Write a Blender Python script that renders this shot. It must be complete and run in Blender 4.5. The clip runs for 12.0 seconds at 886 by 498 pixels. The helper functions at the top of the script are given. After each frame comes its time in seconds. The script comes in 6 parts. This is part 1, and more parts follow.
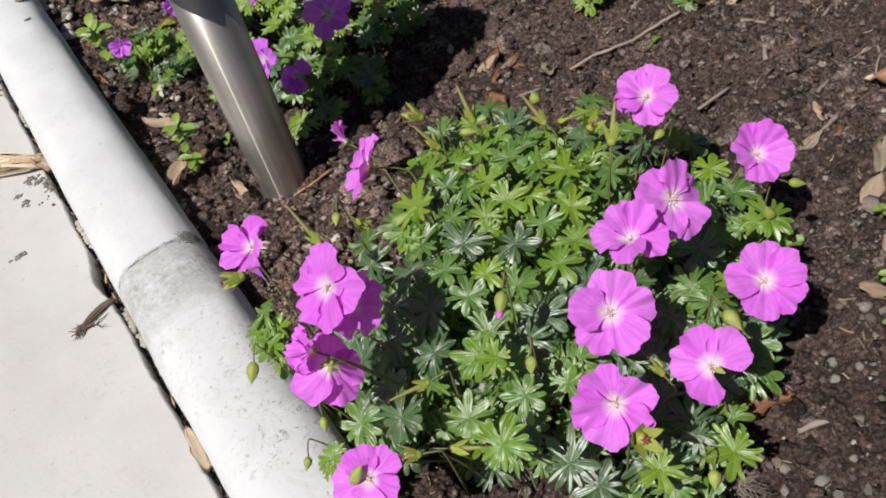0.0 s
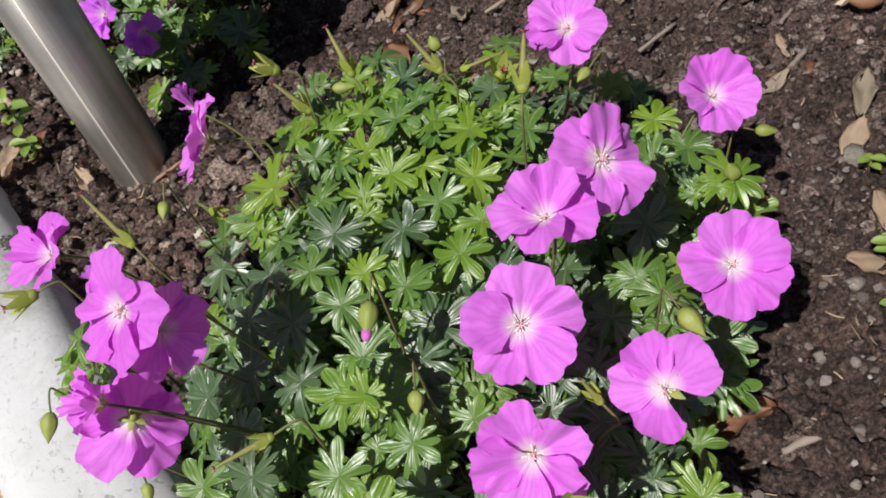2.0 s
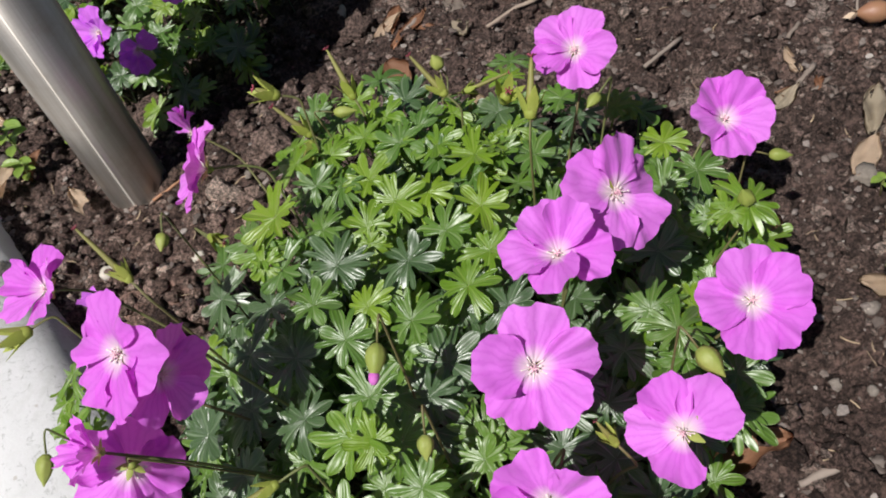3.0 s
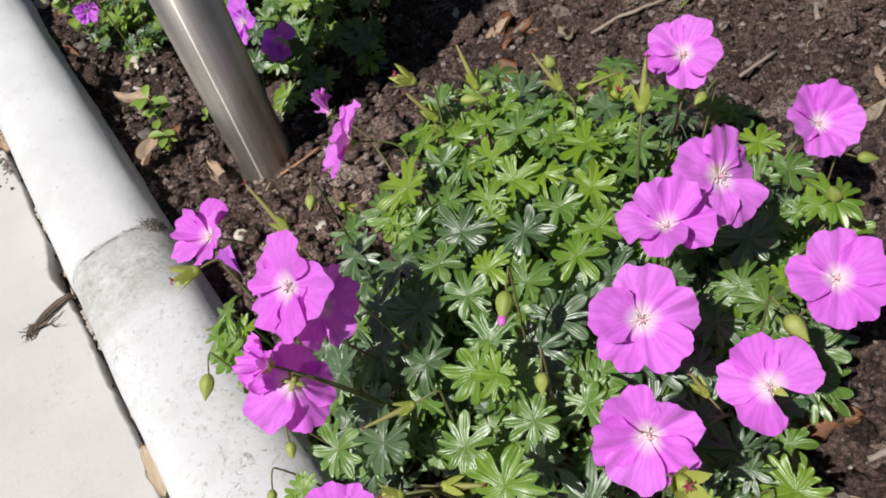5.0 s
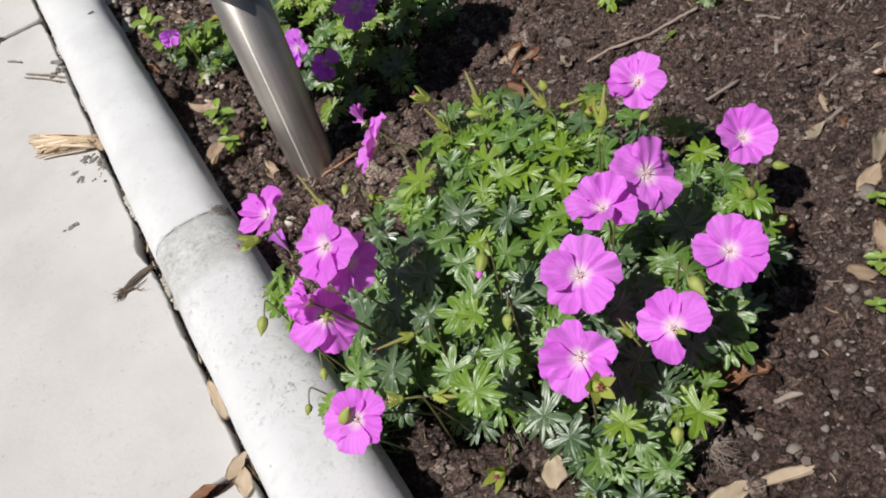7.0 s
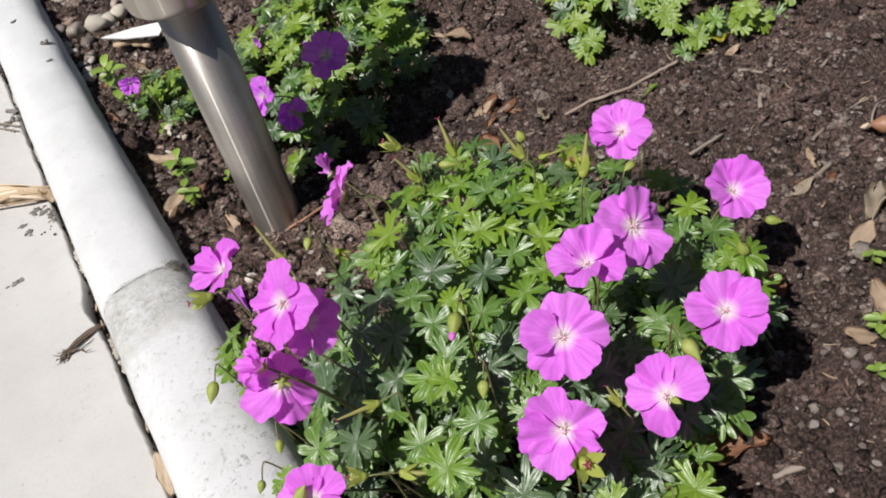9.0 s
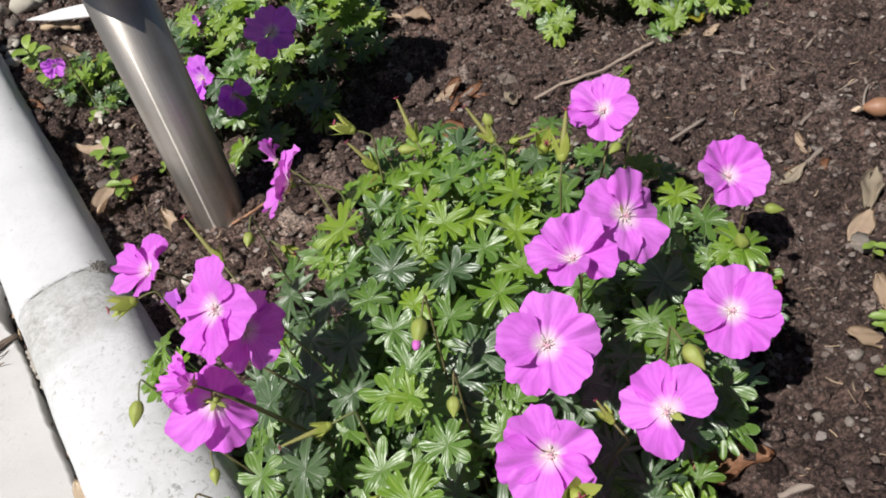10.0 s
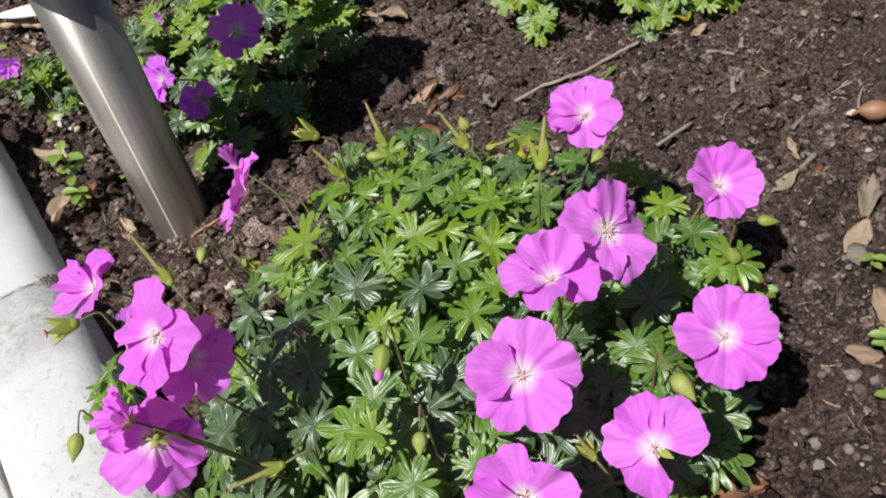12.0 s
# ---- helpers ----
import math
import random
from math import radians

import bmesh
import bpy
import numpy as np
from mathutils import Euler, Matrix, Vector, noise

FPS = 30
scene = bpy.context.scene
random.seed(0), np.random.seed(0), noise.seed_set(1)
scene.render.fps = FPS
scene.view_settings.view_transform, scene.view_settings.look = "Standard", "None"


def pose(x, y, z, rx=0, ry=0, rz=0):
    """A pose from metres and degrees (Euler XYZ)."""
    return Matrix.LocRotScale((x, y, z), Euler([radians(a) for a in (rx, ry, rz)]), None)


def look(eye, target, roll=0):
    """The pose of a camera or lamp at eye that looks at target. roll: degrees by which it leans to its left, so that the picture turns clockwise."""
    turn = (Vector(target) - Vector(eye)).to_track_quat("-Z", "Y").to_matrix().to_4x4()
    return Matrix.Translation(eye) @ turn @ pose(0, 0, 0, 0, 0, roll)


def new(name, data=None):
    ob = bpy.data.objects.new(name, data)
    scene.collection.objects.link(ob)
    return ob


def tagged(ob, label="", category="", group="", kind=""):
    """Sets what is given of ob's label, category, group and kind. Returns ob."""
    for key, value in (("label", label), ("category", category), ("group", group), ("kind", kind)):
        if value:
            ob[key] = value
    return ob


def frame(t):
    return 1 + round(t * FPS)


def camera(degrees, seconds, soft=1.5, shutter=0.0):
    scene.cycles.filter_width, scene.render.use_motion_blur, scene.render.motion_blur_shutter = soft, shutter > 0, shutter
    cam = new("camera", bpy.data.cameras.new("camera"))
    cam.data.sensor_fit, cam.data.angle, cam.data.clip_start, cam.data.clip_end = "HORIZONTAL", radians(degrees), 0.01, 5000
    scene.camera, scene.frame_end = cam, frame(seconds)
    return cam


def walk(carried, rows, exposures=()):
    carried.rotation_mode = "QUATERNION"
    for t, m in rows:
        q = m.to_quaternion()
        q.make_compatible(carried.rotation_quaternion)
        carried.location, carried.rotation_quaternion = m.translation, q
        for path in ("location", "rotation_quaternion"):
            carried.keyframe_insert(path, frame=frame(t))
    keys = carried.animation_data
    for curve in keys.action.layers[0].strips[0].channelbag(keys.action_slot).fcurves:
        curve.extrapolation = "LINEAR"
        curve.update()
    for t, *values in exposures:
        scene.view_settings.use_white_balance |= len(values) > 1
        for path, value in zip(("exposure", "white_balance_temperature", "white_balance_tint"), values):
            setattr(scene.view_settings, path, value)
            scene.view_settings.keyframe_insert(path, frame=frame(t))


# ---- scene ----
cam = camera(55.50, 12.0, 1.85)
PATH = [
    (0, (0.02992, 0.02032, 0.49788), (-0.04203, 0.33424, 0.11541), -16.046),
    (0.5, (0.03407, 0.04624, 0.46479), (-0.02203, 0.35961, 0.07923), -14.365),
    (1, (0.04348, 0.06856, 0.43618), (-0.00099, 0.37976, 0.04736), -13.949),
    (1.5, (0.05299, 0.08424, 0.41138), (0.00789, 0.39070, 0.01889), -14.882),
    (2, (0.05566, 0.10169, 0.39764), (0.00417, 0.40491, 0.00342), -16.754),
    (2.5, (0.05703, 0.11247, 0.39757), (0.00683, 0.41493, 0.00260), -16.839),
    (3, (0.05227, 0.11911, 0.39774), (0.00301, 0.42237, 0.00327), -16.868),
    (3.5, (0.02978, 0.11259, 0.40518), (-0.02285, 0.41914, 0.01371), -16.717),
    (5.3, (0.03048, 0.05869, 0.43928), (-0.05649, 0.36677, 0.05519), -17.962),
    (5.5, (0.03676, 0.04659, 0.44657), (-0.05070, 0.35474, 0.06266), -17.946),
    (6, (0.04647, 0.02001, 0.46915), (-0.04536, 0.32924, 0.08712), -18.042),
    (6.5, (0.06903, -0.00485, 0.48512), (-0.02790, 0.30505, 0.10490), -18.283),
    (7, (0.07536, -0.02100, 0.50573), (-0.03327, 0.29427, 0.13316), -19.063),
    (7.2, (0.08069, -0.02800, 0.51445), (-0.03184, 0.28882, 0.14437), -19.338),
    (8.8, (0.07048, -0.00572, 0.49292), (-0.02600, 0.33613, 0.14103), -16.318),
    (9, (0.06845, 0.00495, 0.47314), (-0.02225, 0.34829, 0.12116), -15.681),
    (9.5, (0.06183, 0.03239, 0.43987), (-0.01284, 0.37698, 0.08535), -14.195),
    (10, (0.05553, 0.04558, 0.42774), (-0.01086, 0.38998, 0.07139), -13.446),
    (10.5, (0.04639, 0.05561, 0.42406), (-0.01290, 0.40118, 0.06759), -12.744),
    (11, (0.03318, 0.06103, 0.42443), (-0.02448, 0.40600, 0.06712), -12.566),
    (11.5, (0.03707, 0.06516, 0.42039), (-0.02011, 0.40970, 0.06259), -12.506),
    (12, (0.06038, 0.07415, 0.40832), (0.00153, 0.41853, 0.05063), -12.701),
]
walk(cam, [(t, look(eye, target, roll)) for t, eye, target, roll in PATH],
     [(0.0, -0.06, 6380, 11.5), (3.0, -0.03, 6380, 11.5), (6.0, -0.01, 6380, 11.5), (7.2, -0.07, 6380, 11.5), (9.0, 0.00, 6380, 11.5), (11.0, 0.12, 6380, 11.5), (12.0, 0.08, 6380, 11.5)])

# ---- light ----
SUN_DIR = Vector((-0.37, -0.505, 1.0)).normalized()   # towards the sun
world = bpy.data.worlds.new("sky")
scene.world = world
world.use_nodes = True
sky = world.node_tree.nodes.new("ShaderNodeTexSky")
sky.sky_type = "NISHITA"
sky.sun_disc = False
sky.sun_elevation = math.asin(SUN_DIR.z)
sky.sun_rotation = math.atan2(SUN_DIR.x, SUN_DIR.y)
background = world.node_tree.nodes["Background"]
background.inputs["Strength"].default_value = 0.032
world.node_tree.links.new(sky.outputs["Color"], background.inputs["Color"])
sun_data = bpy.data.lights.new("sun", "SUN")
sun_data.energy = 5.2
sun_data.angle = radians(0.55)
sun_data.color = (1.0, 0.965, 0.91)
sun = new("sun", sun_data)
sun.matrix_world = look(SUN_DIR * 5, (0, 0, 0))

EDGE_N = Vector((0.8207, 0.5714, 0))     # across the kerb, towards the bed
EDGE_D = Vector((-0.5714, 0.8207, 0))    # along the kerb, away from the camera


# ---- helpers of the scene ----
def mesh_of(name, bm, mat, smooth=True):
    me = bpy.data.meshes.new(name)
    bm.to_mesh(me)
    bm.free()
    if mat:
        for m in (mat if isinstance(mat, (list, tuple)) else [mat]):
            me.materials.append(m)
    if smooth:
        me.polygons.foreach_set("use_smooth", [True] * len(me.polygons))
    return me


def part(name, bm, mat, parent=None, label="", smooth=True, m=None):
    ob = new(name, mesh_of(name, bm, mat, smooth) if isinstance(bm, bmesh.types.BMesh) else bm)
    if parent:
        ob.parent = parent
    if m is not None:
        ob.matrix_local = m
    if label:
        tagged(ob, label)
    return ob


def thing(name, label, category, group="", kind="", m=None):
    ob = new(name)
    ob.empty_display_size = 0.02
    if m is not None:
        ob.matrix_world = m
    return tagged(ob, label, category, group, kind)


def facing(place, n, spin=0.0, scale=1.0):
    """A matrix whose z axis is n."""
    q = Vector(n).to_track_quat("Z", "Y").to_matrix().to_4x4()
    return Matrix.Translation(place) @ q @ Matrix.Rotation(radians(spin), 4, "Z") @ Matrix.Scale(scale, 4)


def tube(bm, points, radii, sides=5):
    """A tube along points, closed at its ends."""
    rings = []
    side = None
    for i, p in enumerate(points):
        a, b = points[max(i - 1, 0)], points[min(i + 1, len(points) - 1)]
        d = (b - a).normalized()
        ref = side if side is not None else (Vector((1, 0, 0)) if abs(d.x) < 0.8 else Vector((0, 1, 0)))
        side = (ref - d * ref.dot(d)).normalized()
        up = d.cross(side)
        r = radii[i] if isinstance(radii, (list, tuple)) else radii
        rings.append([bm.verts.new(p + r * (math.cos(2 * math.pi * k / sides) * side + math.sin(2 * math.pi * k / sides) * up)) for k in range(sides)])
    for one, two in zip(rings, rings[1:]):
        for k in range(sides):
            bm.faces.new((one[k], one[(k + 1) % sides], two[(k + 1) % sides], two[k]))
    bm.faces.new(rings[0][::-1])
    bm.faces.new(rings[-1])


def bend(a, b, c, n=9):
    """Points of a curve from a to c, pulled towards b."""
    a, b, c = Vector(a), Vector(b), Vector(c)
    return [a * (1 - t) ** 2 + b * 2 * t * (1 - t) + c * t * t for t in (i / n for i in range(n + 1))]


def lathe(bm, profile, sides=24, m=Matrix()):
    """A turned body from (radius, height) pairs."""
    rings = []
    for r, z in profile:
        rings.append([bm.verts.new(m @ Vector((r * math.cos(2 * math.pi * k / sides), r * math.sin(2 * math.pi * k / sides), z))) for k in range(sides)])
    for one, two in zip(rings, rings[1:]):
        for k in range(sides):
            bm.faces.new((one[k], one[(k + 1) % sides], two[(k + 1) % sides], two[k]))
    bm.faces.new(rings[0][::-1])
    bm.faces.new(rings[-1])


def lump(bm, place, size, rough=0.25, sub=2, seed=0.0, flat=0.75, crumbly=0.0):
    """A rough stone or clod."""
    geo = bmesh.ops.create_icosphere(bm, subdivisions=sub, radius=1.0)
    turn = Euler((seed * 3.1, seed * 1.7, seed * 5.3)).to_matrix()
    for v in geo["verts"]:
        p = v.co.copy()
        k = 1 + rough * noise.noise(p * 1.3 + Vector((seed * 7, seed * 3, 1))) * 1.6 + rough * 0.6 * noise.noise(p * 3.4 + Vector((seed, 5, seed * 2)))
        if crumbly:
            k += crumbly * (0.4 - noise.noise(p * 2.6 + Vector((seed * 5, 0, 3)), noise_basis="VORONOI_F1")) + crumbly * 0.35 * noise.noise(p * 9 + Vector((0, seed, 0)))
        p = turn @ (p * k)
        v.co = Vector(place) + Vector((p.x * size, p.y * size, p.z * size * flat))


# ---- materials ----
def material(name, rough=0.6, metal=0.0):
    mat = bpy.data.materials.new(name)
    mat.use_nodes = True
    nodes, links = mat.node_tree.nodes, mat.node_tree.links
    bsdf = nodes["Principled BSDF"]
    bsdf.inputs["Roughness"].default_value = rough
    bsdf.inputs["Metallic"].default_value = metal
    return mat, nodes, links, bsdf


def noise_node(nodes, links, scale, detail=4.0, rough=0.6, vector=None, distortion=0.0):
    n = nodes.new("ShaderNodeTexNoise")
    n.inputs["Scale"].default_value = scale
    n.inputs["Detail"].default_value = detail
    n.inputs["Roughness"].default_value = rough
    n.inputs["Distortion"].default_value = distortion
    if vector:
        links.new(vector, n.inputs["Vector"])
    return n.outputs["Fac"]


def ramp(nodes, links, fac, *stops):
    r = nodes.new("ShaderNodeValToRGB")
    while len(r.color_ramp.elements) < len(stops):
        r.color_ramp.elements.new(0.5)
    for e, (at, colour) in zip(r.color_ramp.elements, stops):
        e.position = at
        e.color = (*colour, 1) if len(colour) == 3 else colour
    links.new(fac, r.inputs["Fac"])
    return r.outputs["Color"]


def mix(nodes, links, fac, a, b, mode="MIX"):
    m = nodes.new("ShaderNodeMix")
    m.data_type = "RGBA"
    m.blend_type = mode
    for sock, value in ((m.inputs[0], fac), (m.inputs[6], a), (m.inputs[7], b)):
        if isinstance(value, bpy.types.NodeSocket):
            links.new(value, sock)
        else:
            sock.default_value = value if not isinstance(value, tuple) or len(value) == 4 else (*value, 1)
    return m.outputs[2]


def maths(nodes, links, op, a, b=0.0, clamp=False):
    m = nodes.new("ShaderNodeMath")
    m.operation = op
    m.use_clamp = clamp
    for sock, value in ((m.inputs[0], a), (m.inputs[1], b)):
        if isinstance(value, bpy.types.NodeSocket):
            links.new(value, sock)
        else:
            sock.default_value = value
    return m.outputs[0]


def bump(nodes, links, bsdf, height, strength=0.3, distance=0.002):
    b = nodes.new("ShaderNodeBump")
    b.inputs["Strength"].default_value = strength
    b.inputs["Distance"].default_value = distance
    links.new(height, b.inputs["Height"])
    links.new(b.outputs["Normal"], bsdf.inputs["Normal"])


def object_coords(nodes):
    return nodes.new("ShaderNodeTexCoord").outputs["Object"]


def place_coords(nodes):
    return nodes.new("ShaderNodeNewGeometry").outputs["Position"]


def soil_brightness(nodes, links, at, colour):
    """Brightness put into the soil's colour: paler round the foot of the pole, darker before the plant, with ragged
    edges.
    """
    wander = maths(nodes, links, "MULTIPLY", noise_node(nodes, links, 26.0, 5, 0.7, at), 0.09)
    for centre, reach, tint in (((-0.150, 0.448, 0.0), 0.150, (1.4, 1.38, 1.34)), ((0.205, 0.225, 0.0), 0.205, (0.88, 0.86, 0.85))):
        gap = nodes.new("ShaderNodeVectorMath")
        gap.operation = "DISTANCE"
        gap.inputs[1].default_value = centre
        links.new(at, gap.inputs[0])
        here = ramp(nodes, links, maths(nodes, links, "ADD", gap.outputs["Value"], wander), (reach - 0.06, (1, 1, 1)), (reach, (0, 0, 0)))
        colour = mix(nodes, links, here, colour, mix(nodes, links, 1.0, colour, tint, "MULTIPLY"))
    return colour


def soil_material():
    mat, nodes, links, bsdf = material("soil", 0.92)
    at = place_coords(nodes)
    broad = noise_node(nodes, links, 9.0, 5, 0.62, at)
    fine = noise_node(nodes, links, 330.0, 6, 0.75, at)
    base = ramp(nodes, links, broad, (0.3, (0.066, 0.045, 0.038)), (0.55, (0.140, 0.097, 0.083)), (0.75, (0.265, 0.172, 0.138)))
    grit = ramp(nodes, links, fine, (0.40, (0.34, 0.33, 0.32)), (0.50, (0.90, 0.90, 0.90)), (0.61, (2.0, 1.92, 1.88)))
    colour = mix(nodes, links, 1.0, base, grit, "MULTIPLY")
    specks = nodes.new("ShaderNodeTexVoronoi")
    specks.inputs["Scale"].default_value = 210.0
    links.new(at, specks.inputs["Vector"])
    dots = maths(nodes, links, "LESS_THAN", specks.outputs["Distance"], 0.17)
    pick = nodes.new("ShaderNodeSeparateColor")
    links.new(specks.outputs["Color"], pick.inputs["Color"])
    dots = maths(nodes, links, "MULTIPLY", dots, maths(nodes, links, "GREATER_THAN", pick.outputs[0], 0.86))
    colour = soil_brightness(nodes, links, at, mix(nodes, links, dots, colour, (0.34, 0.29, 0.25)))
    links.new(colour, bsdf.inputs["Base Color"])
    bsdf.inputs["Specular IOR Level"].default_value = 0.25
    tall = maths(nodes, links, "ADD", noise_node(nodes, links, 190.0, 6, 0.8, at), maths(nodes, links, "MULTIPLY", fine, 0.5))
    bump(nodes, links, bsdf, tall, 1.0, 0.006)
    return mat


def clod_material():
    mat, nodes, links, bsdf = material("clod", 0.95)
    at = place_coords(nodes)
    info = maths(nodes, links, "FRACT", maths(nodes, links, "ADD", nodes.new("ShaderNodeNewGeometry").outputs["Random Per Island"], nodes.new("ShaderNodeObjectInfo").outputs["Random"]))
    tone = ramp(nodes, links, info, (0.0, (0.055, 0.037, 0.031)), (0.42, (0.148, 0.104, 0.089)), (0.80, (0.262, 0.193, 0.166)), (1.0, (0.42, 0.345, 0.30)))
    fine = ramp(nodes, links, noise_node(nodes, links, 420.0, 6, 0.75, at), (0.41, (0.30, 0.30, 0.30)), (0.50, (0.9, 0.88, 0.86)), (0.60, (2.1, 2.0, 1.95)))
    links.new(soil_brightness(nodes, links, at, mix(nodes, links, 1.0, tone, fine, "MULTIPLY")), bsdf.inputs["Base Color"])
    bsdf.inputs["Specular IOR Level"].default_value = 0.25
    bump(nodes, links, bsdf, noise_node(nodes, links, 300.0, 6, 0.8, at), 1.0, 0.007)
    return mat


def stone_material(name, pale):
    mat, nodes, links, bsdf = material(name, 0.8)
    at = place_coords(nodes)
    info = nodes.new("ShaderNodeObjectInfo").outputs["Random"]
    tone = ramp(nodes, links, info, (0.0, (0.15, 0.122, 0.108)), (0.35, (0.21, 0.18, 0.155)), (0.7, (0.40 * pale, 0.35 * pale, 0.30 * pale)), (0.86, (0.52 * pale, 0.47 * pale, 0.41 * pale)), (1.0, (0.30, 0.19, 0.145)))
    fine = ramp(nodes, links, noise_node(nodes, links, 120.0, 5, 0.7, at), (0.3, (0.55, 0.53, 0.5)), (0.7, (1.25, 1.25, 1.25)))
    links.new(mix(nodes, links, 1.0, tone, fine, "MULTIPLY"), bsdf.inputs["Base Color"])
    bump(nodes, links, bsdf, noise_node(nodes, links, 300.0, 5, 0.7, at), 0.5, 0.002)
    return mat


def concrete_material(name, light, dark, lichen, stain_at=None):
    mat, nodes, links, bsdf = material(name, 0.88)
    at = place_coords(nodes)
    broad = noise_node(nodes, links, 14.0, 6, 0.6, at)
    colour = ramp(nodes, links, broad, (0.3, dark), (0.6, light))
    stain = noise_node(nodes, links, 34.0, 8, 0.72, at, 0.6)
    colour = mix(nodes, links, maths(nodes, links, "MULTIPLY", ramp(nodes, links, stain, (0.5, (0, 0, 0)), (0.68, (1, 1, 1))), lichen * 0.45), colour, (0.36, 0.37, 0.33))
    blotch = noise_node(nodes, links, 150.0, 8, 0.8, at, 1.4)
    gate = noise_node(nodes, links, 9.0, 3, 0.5, at)
    specks = maths(nodes, links, "MULTIPLY", ramp(nodes, links, blotch, (0.55, (0, 0, 0)), (0.60, (1, 1, 1))), ramp(nodes, links, gate, (0.45, (0, 0, 0)), (0.56, (1, 1, 1))))
    colour = mix(nodes, links, maths(nodes, links, "MULTIPLY", specks, min(1.0, lichen * 1.4)), colour, (0.30, 0.31, 0.295))
    if stain_at is not None:
        # a grey weathered stain beside the joint
        dot = nodes.new("ShaderNodeVectorMath")
        dot.operation = "DOT_PRODUCT"
        dot.inputs[1].default_value = EDGE_D
        links.new(at, dot.inputs[0])
        off = maths(nodes, links, "ABSOLUTE", maths(nodes, links, "SUBTRACT", dot.outputs["Value"], stain_at))
        band = maths(nodes, links, "SUBTRACT", 1.0, maths(nodes, links, "DIVIDE", off, 0.046), True)
        cloud = ramp(nodes, links, noise_node(nodes, links, 46.0, 8, 0.75, at), (0.36, (0, 0, 0)), (0.56, (1, 1, 1)))
        flecks = ramp(nodes, links, noise_node(nodes, links, 190.0, 8, 0.8, at, 2.2), (0.44, (0.45, 0.45, 0.45)), (0.56, (1, 1, 1)))
        cloud = maths(nodes, links, "MULTIPLY", cloud, flecks)
        colour = mix(nodes, links, maths(nodes, links, "MULTIPLY", maths(nodes, links, "MULTIPLY", maths(nodes, links, "POWER", band, 0.5), cloud), 1.0), colour, (0.29, 0.285, 0.255))
    pits = nodes.new("ShaderNodeTexVoronoi")
    pits.inputs["Scale"].default_value = 85.0
    links.new(at, pits.inputs["Vector"])
    pick = nodes.new("ShaderNodeSeparateColor")
    links.new(pits.outputs["Color"], pick.inputs["Color"])
    holes = maths(nodes, links, "MULTIPLY", maths(nodes, links, "LESS_THAN", pits.outputs["Distance"], 0.10), maths(nodes, links, "GREATER_THAN", pick.outputs[0], 0.62))
    colour = mix(nodes, links, maths(nodes, links, "MULTIPLY", holes, 0.65), colour, (0.40, 0.37, 0.33))
    links.new(colour, bsdf.inputs["Base Color"])
    bsdf.inputs["Specular IOR Level"].default_value = 0.3
    bump(nodes, links, bsdf, maths(nodes, links, "SUBTRACT", noise_node(nodes, links, 230.0, 7, 0.75, at), holes), 0.35, 0.0012)
    return mat


def steel_material():
    """Steel ground round its girth: the sun smears into a line along the pole."""
    mat, nodes, links, bsdf = material("brushed_steel", 0.3, 1.0)
    at = object_coords(nodes)
    stretch = nodes.new("ShaderNodeMapping")
    stretch.inputs["Scale"].default_value = (60, 60, 1600)
    links.new(at, stretch.inputs["Vector"])
    lines = noise_node(nodes, links, 1.0, 3, 0.6, stretch.outputs["Vector"])
    dirt = noise_node(nodes, links, 40.0, 6, 0.7, at)
    colour = mix(nodes, links, maths(nodes, links, "MULTIPLY", lines, 0.5), (0.57, 0.54, 0.50), (0.42, 0.39, 0.355))
    # reflected bands along the pole, painted into the colour as lengthwise noise
    band_map = nodes.new("ShaderNodeMapping")
    band_map.inputs["Scale"].default_value = (170, 170, 1.5)
    links.new(at, band_map.inputs["Vector"])
    reflection_bands = ramp(nodes, links, noise_node(nodes, links, 1.0, 4, 0.65, band_map.outputs["Vector"]), (0.36, (0.82, 0.79, 0.75)), (0.64, (1.06, 1.06, 1.06)))
    colour = mix(nodes, links, 1.0, colour, reflection_bands, "MULTIPLY")
    colour = mix(nodes, links, ramp(nodes, links, dirt, (0.52, (0, 0, 0)), (0.8, (0.5, 0.5, 0.5))), colour, (0.36, 0.27, 0.2))
    around = nodes.new("ShaderNodeTangent")
    around.direction_type, around.axis = "RADIAL", "Z"
    shader = None
    for rough, aniso, share in ((0.72, 0.15, 1.0), (0.30, 0.30, 0.66), (0.32, 0.86, 0.050)):
        gloss = nodes.new("ShaderNodeBsdfAnisotropic")
        gloss.inputs["Roughness"].default_value = rough
        gloss.inputs["Anisotropy"].default_value = aniso
        links.new(around.outputs["Tangent"], gloss.inputs["Tangent"])
        links.new(colour, gloss.inputs["Color"])
        if shader is None:
            shader = gloss.outputs["BSDF"]
            continue
        both = nodes.new("ShaderNodeMixShader")
        both.inputs["Fac"].default_value = share
        links.new(shader, both.inputs[1])
        links.new(gloss.outputs["BSDF"], both.inputs[2])
        shader = both.outputs["Shader"]
    nodes.remove(bsdf)
    links.new(shader, nodes["Material Output"].inputs["Surface"])
    return mat


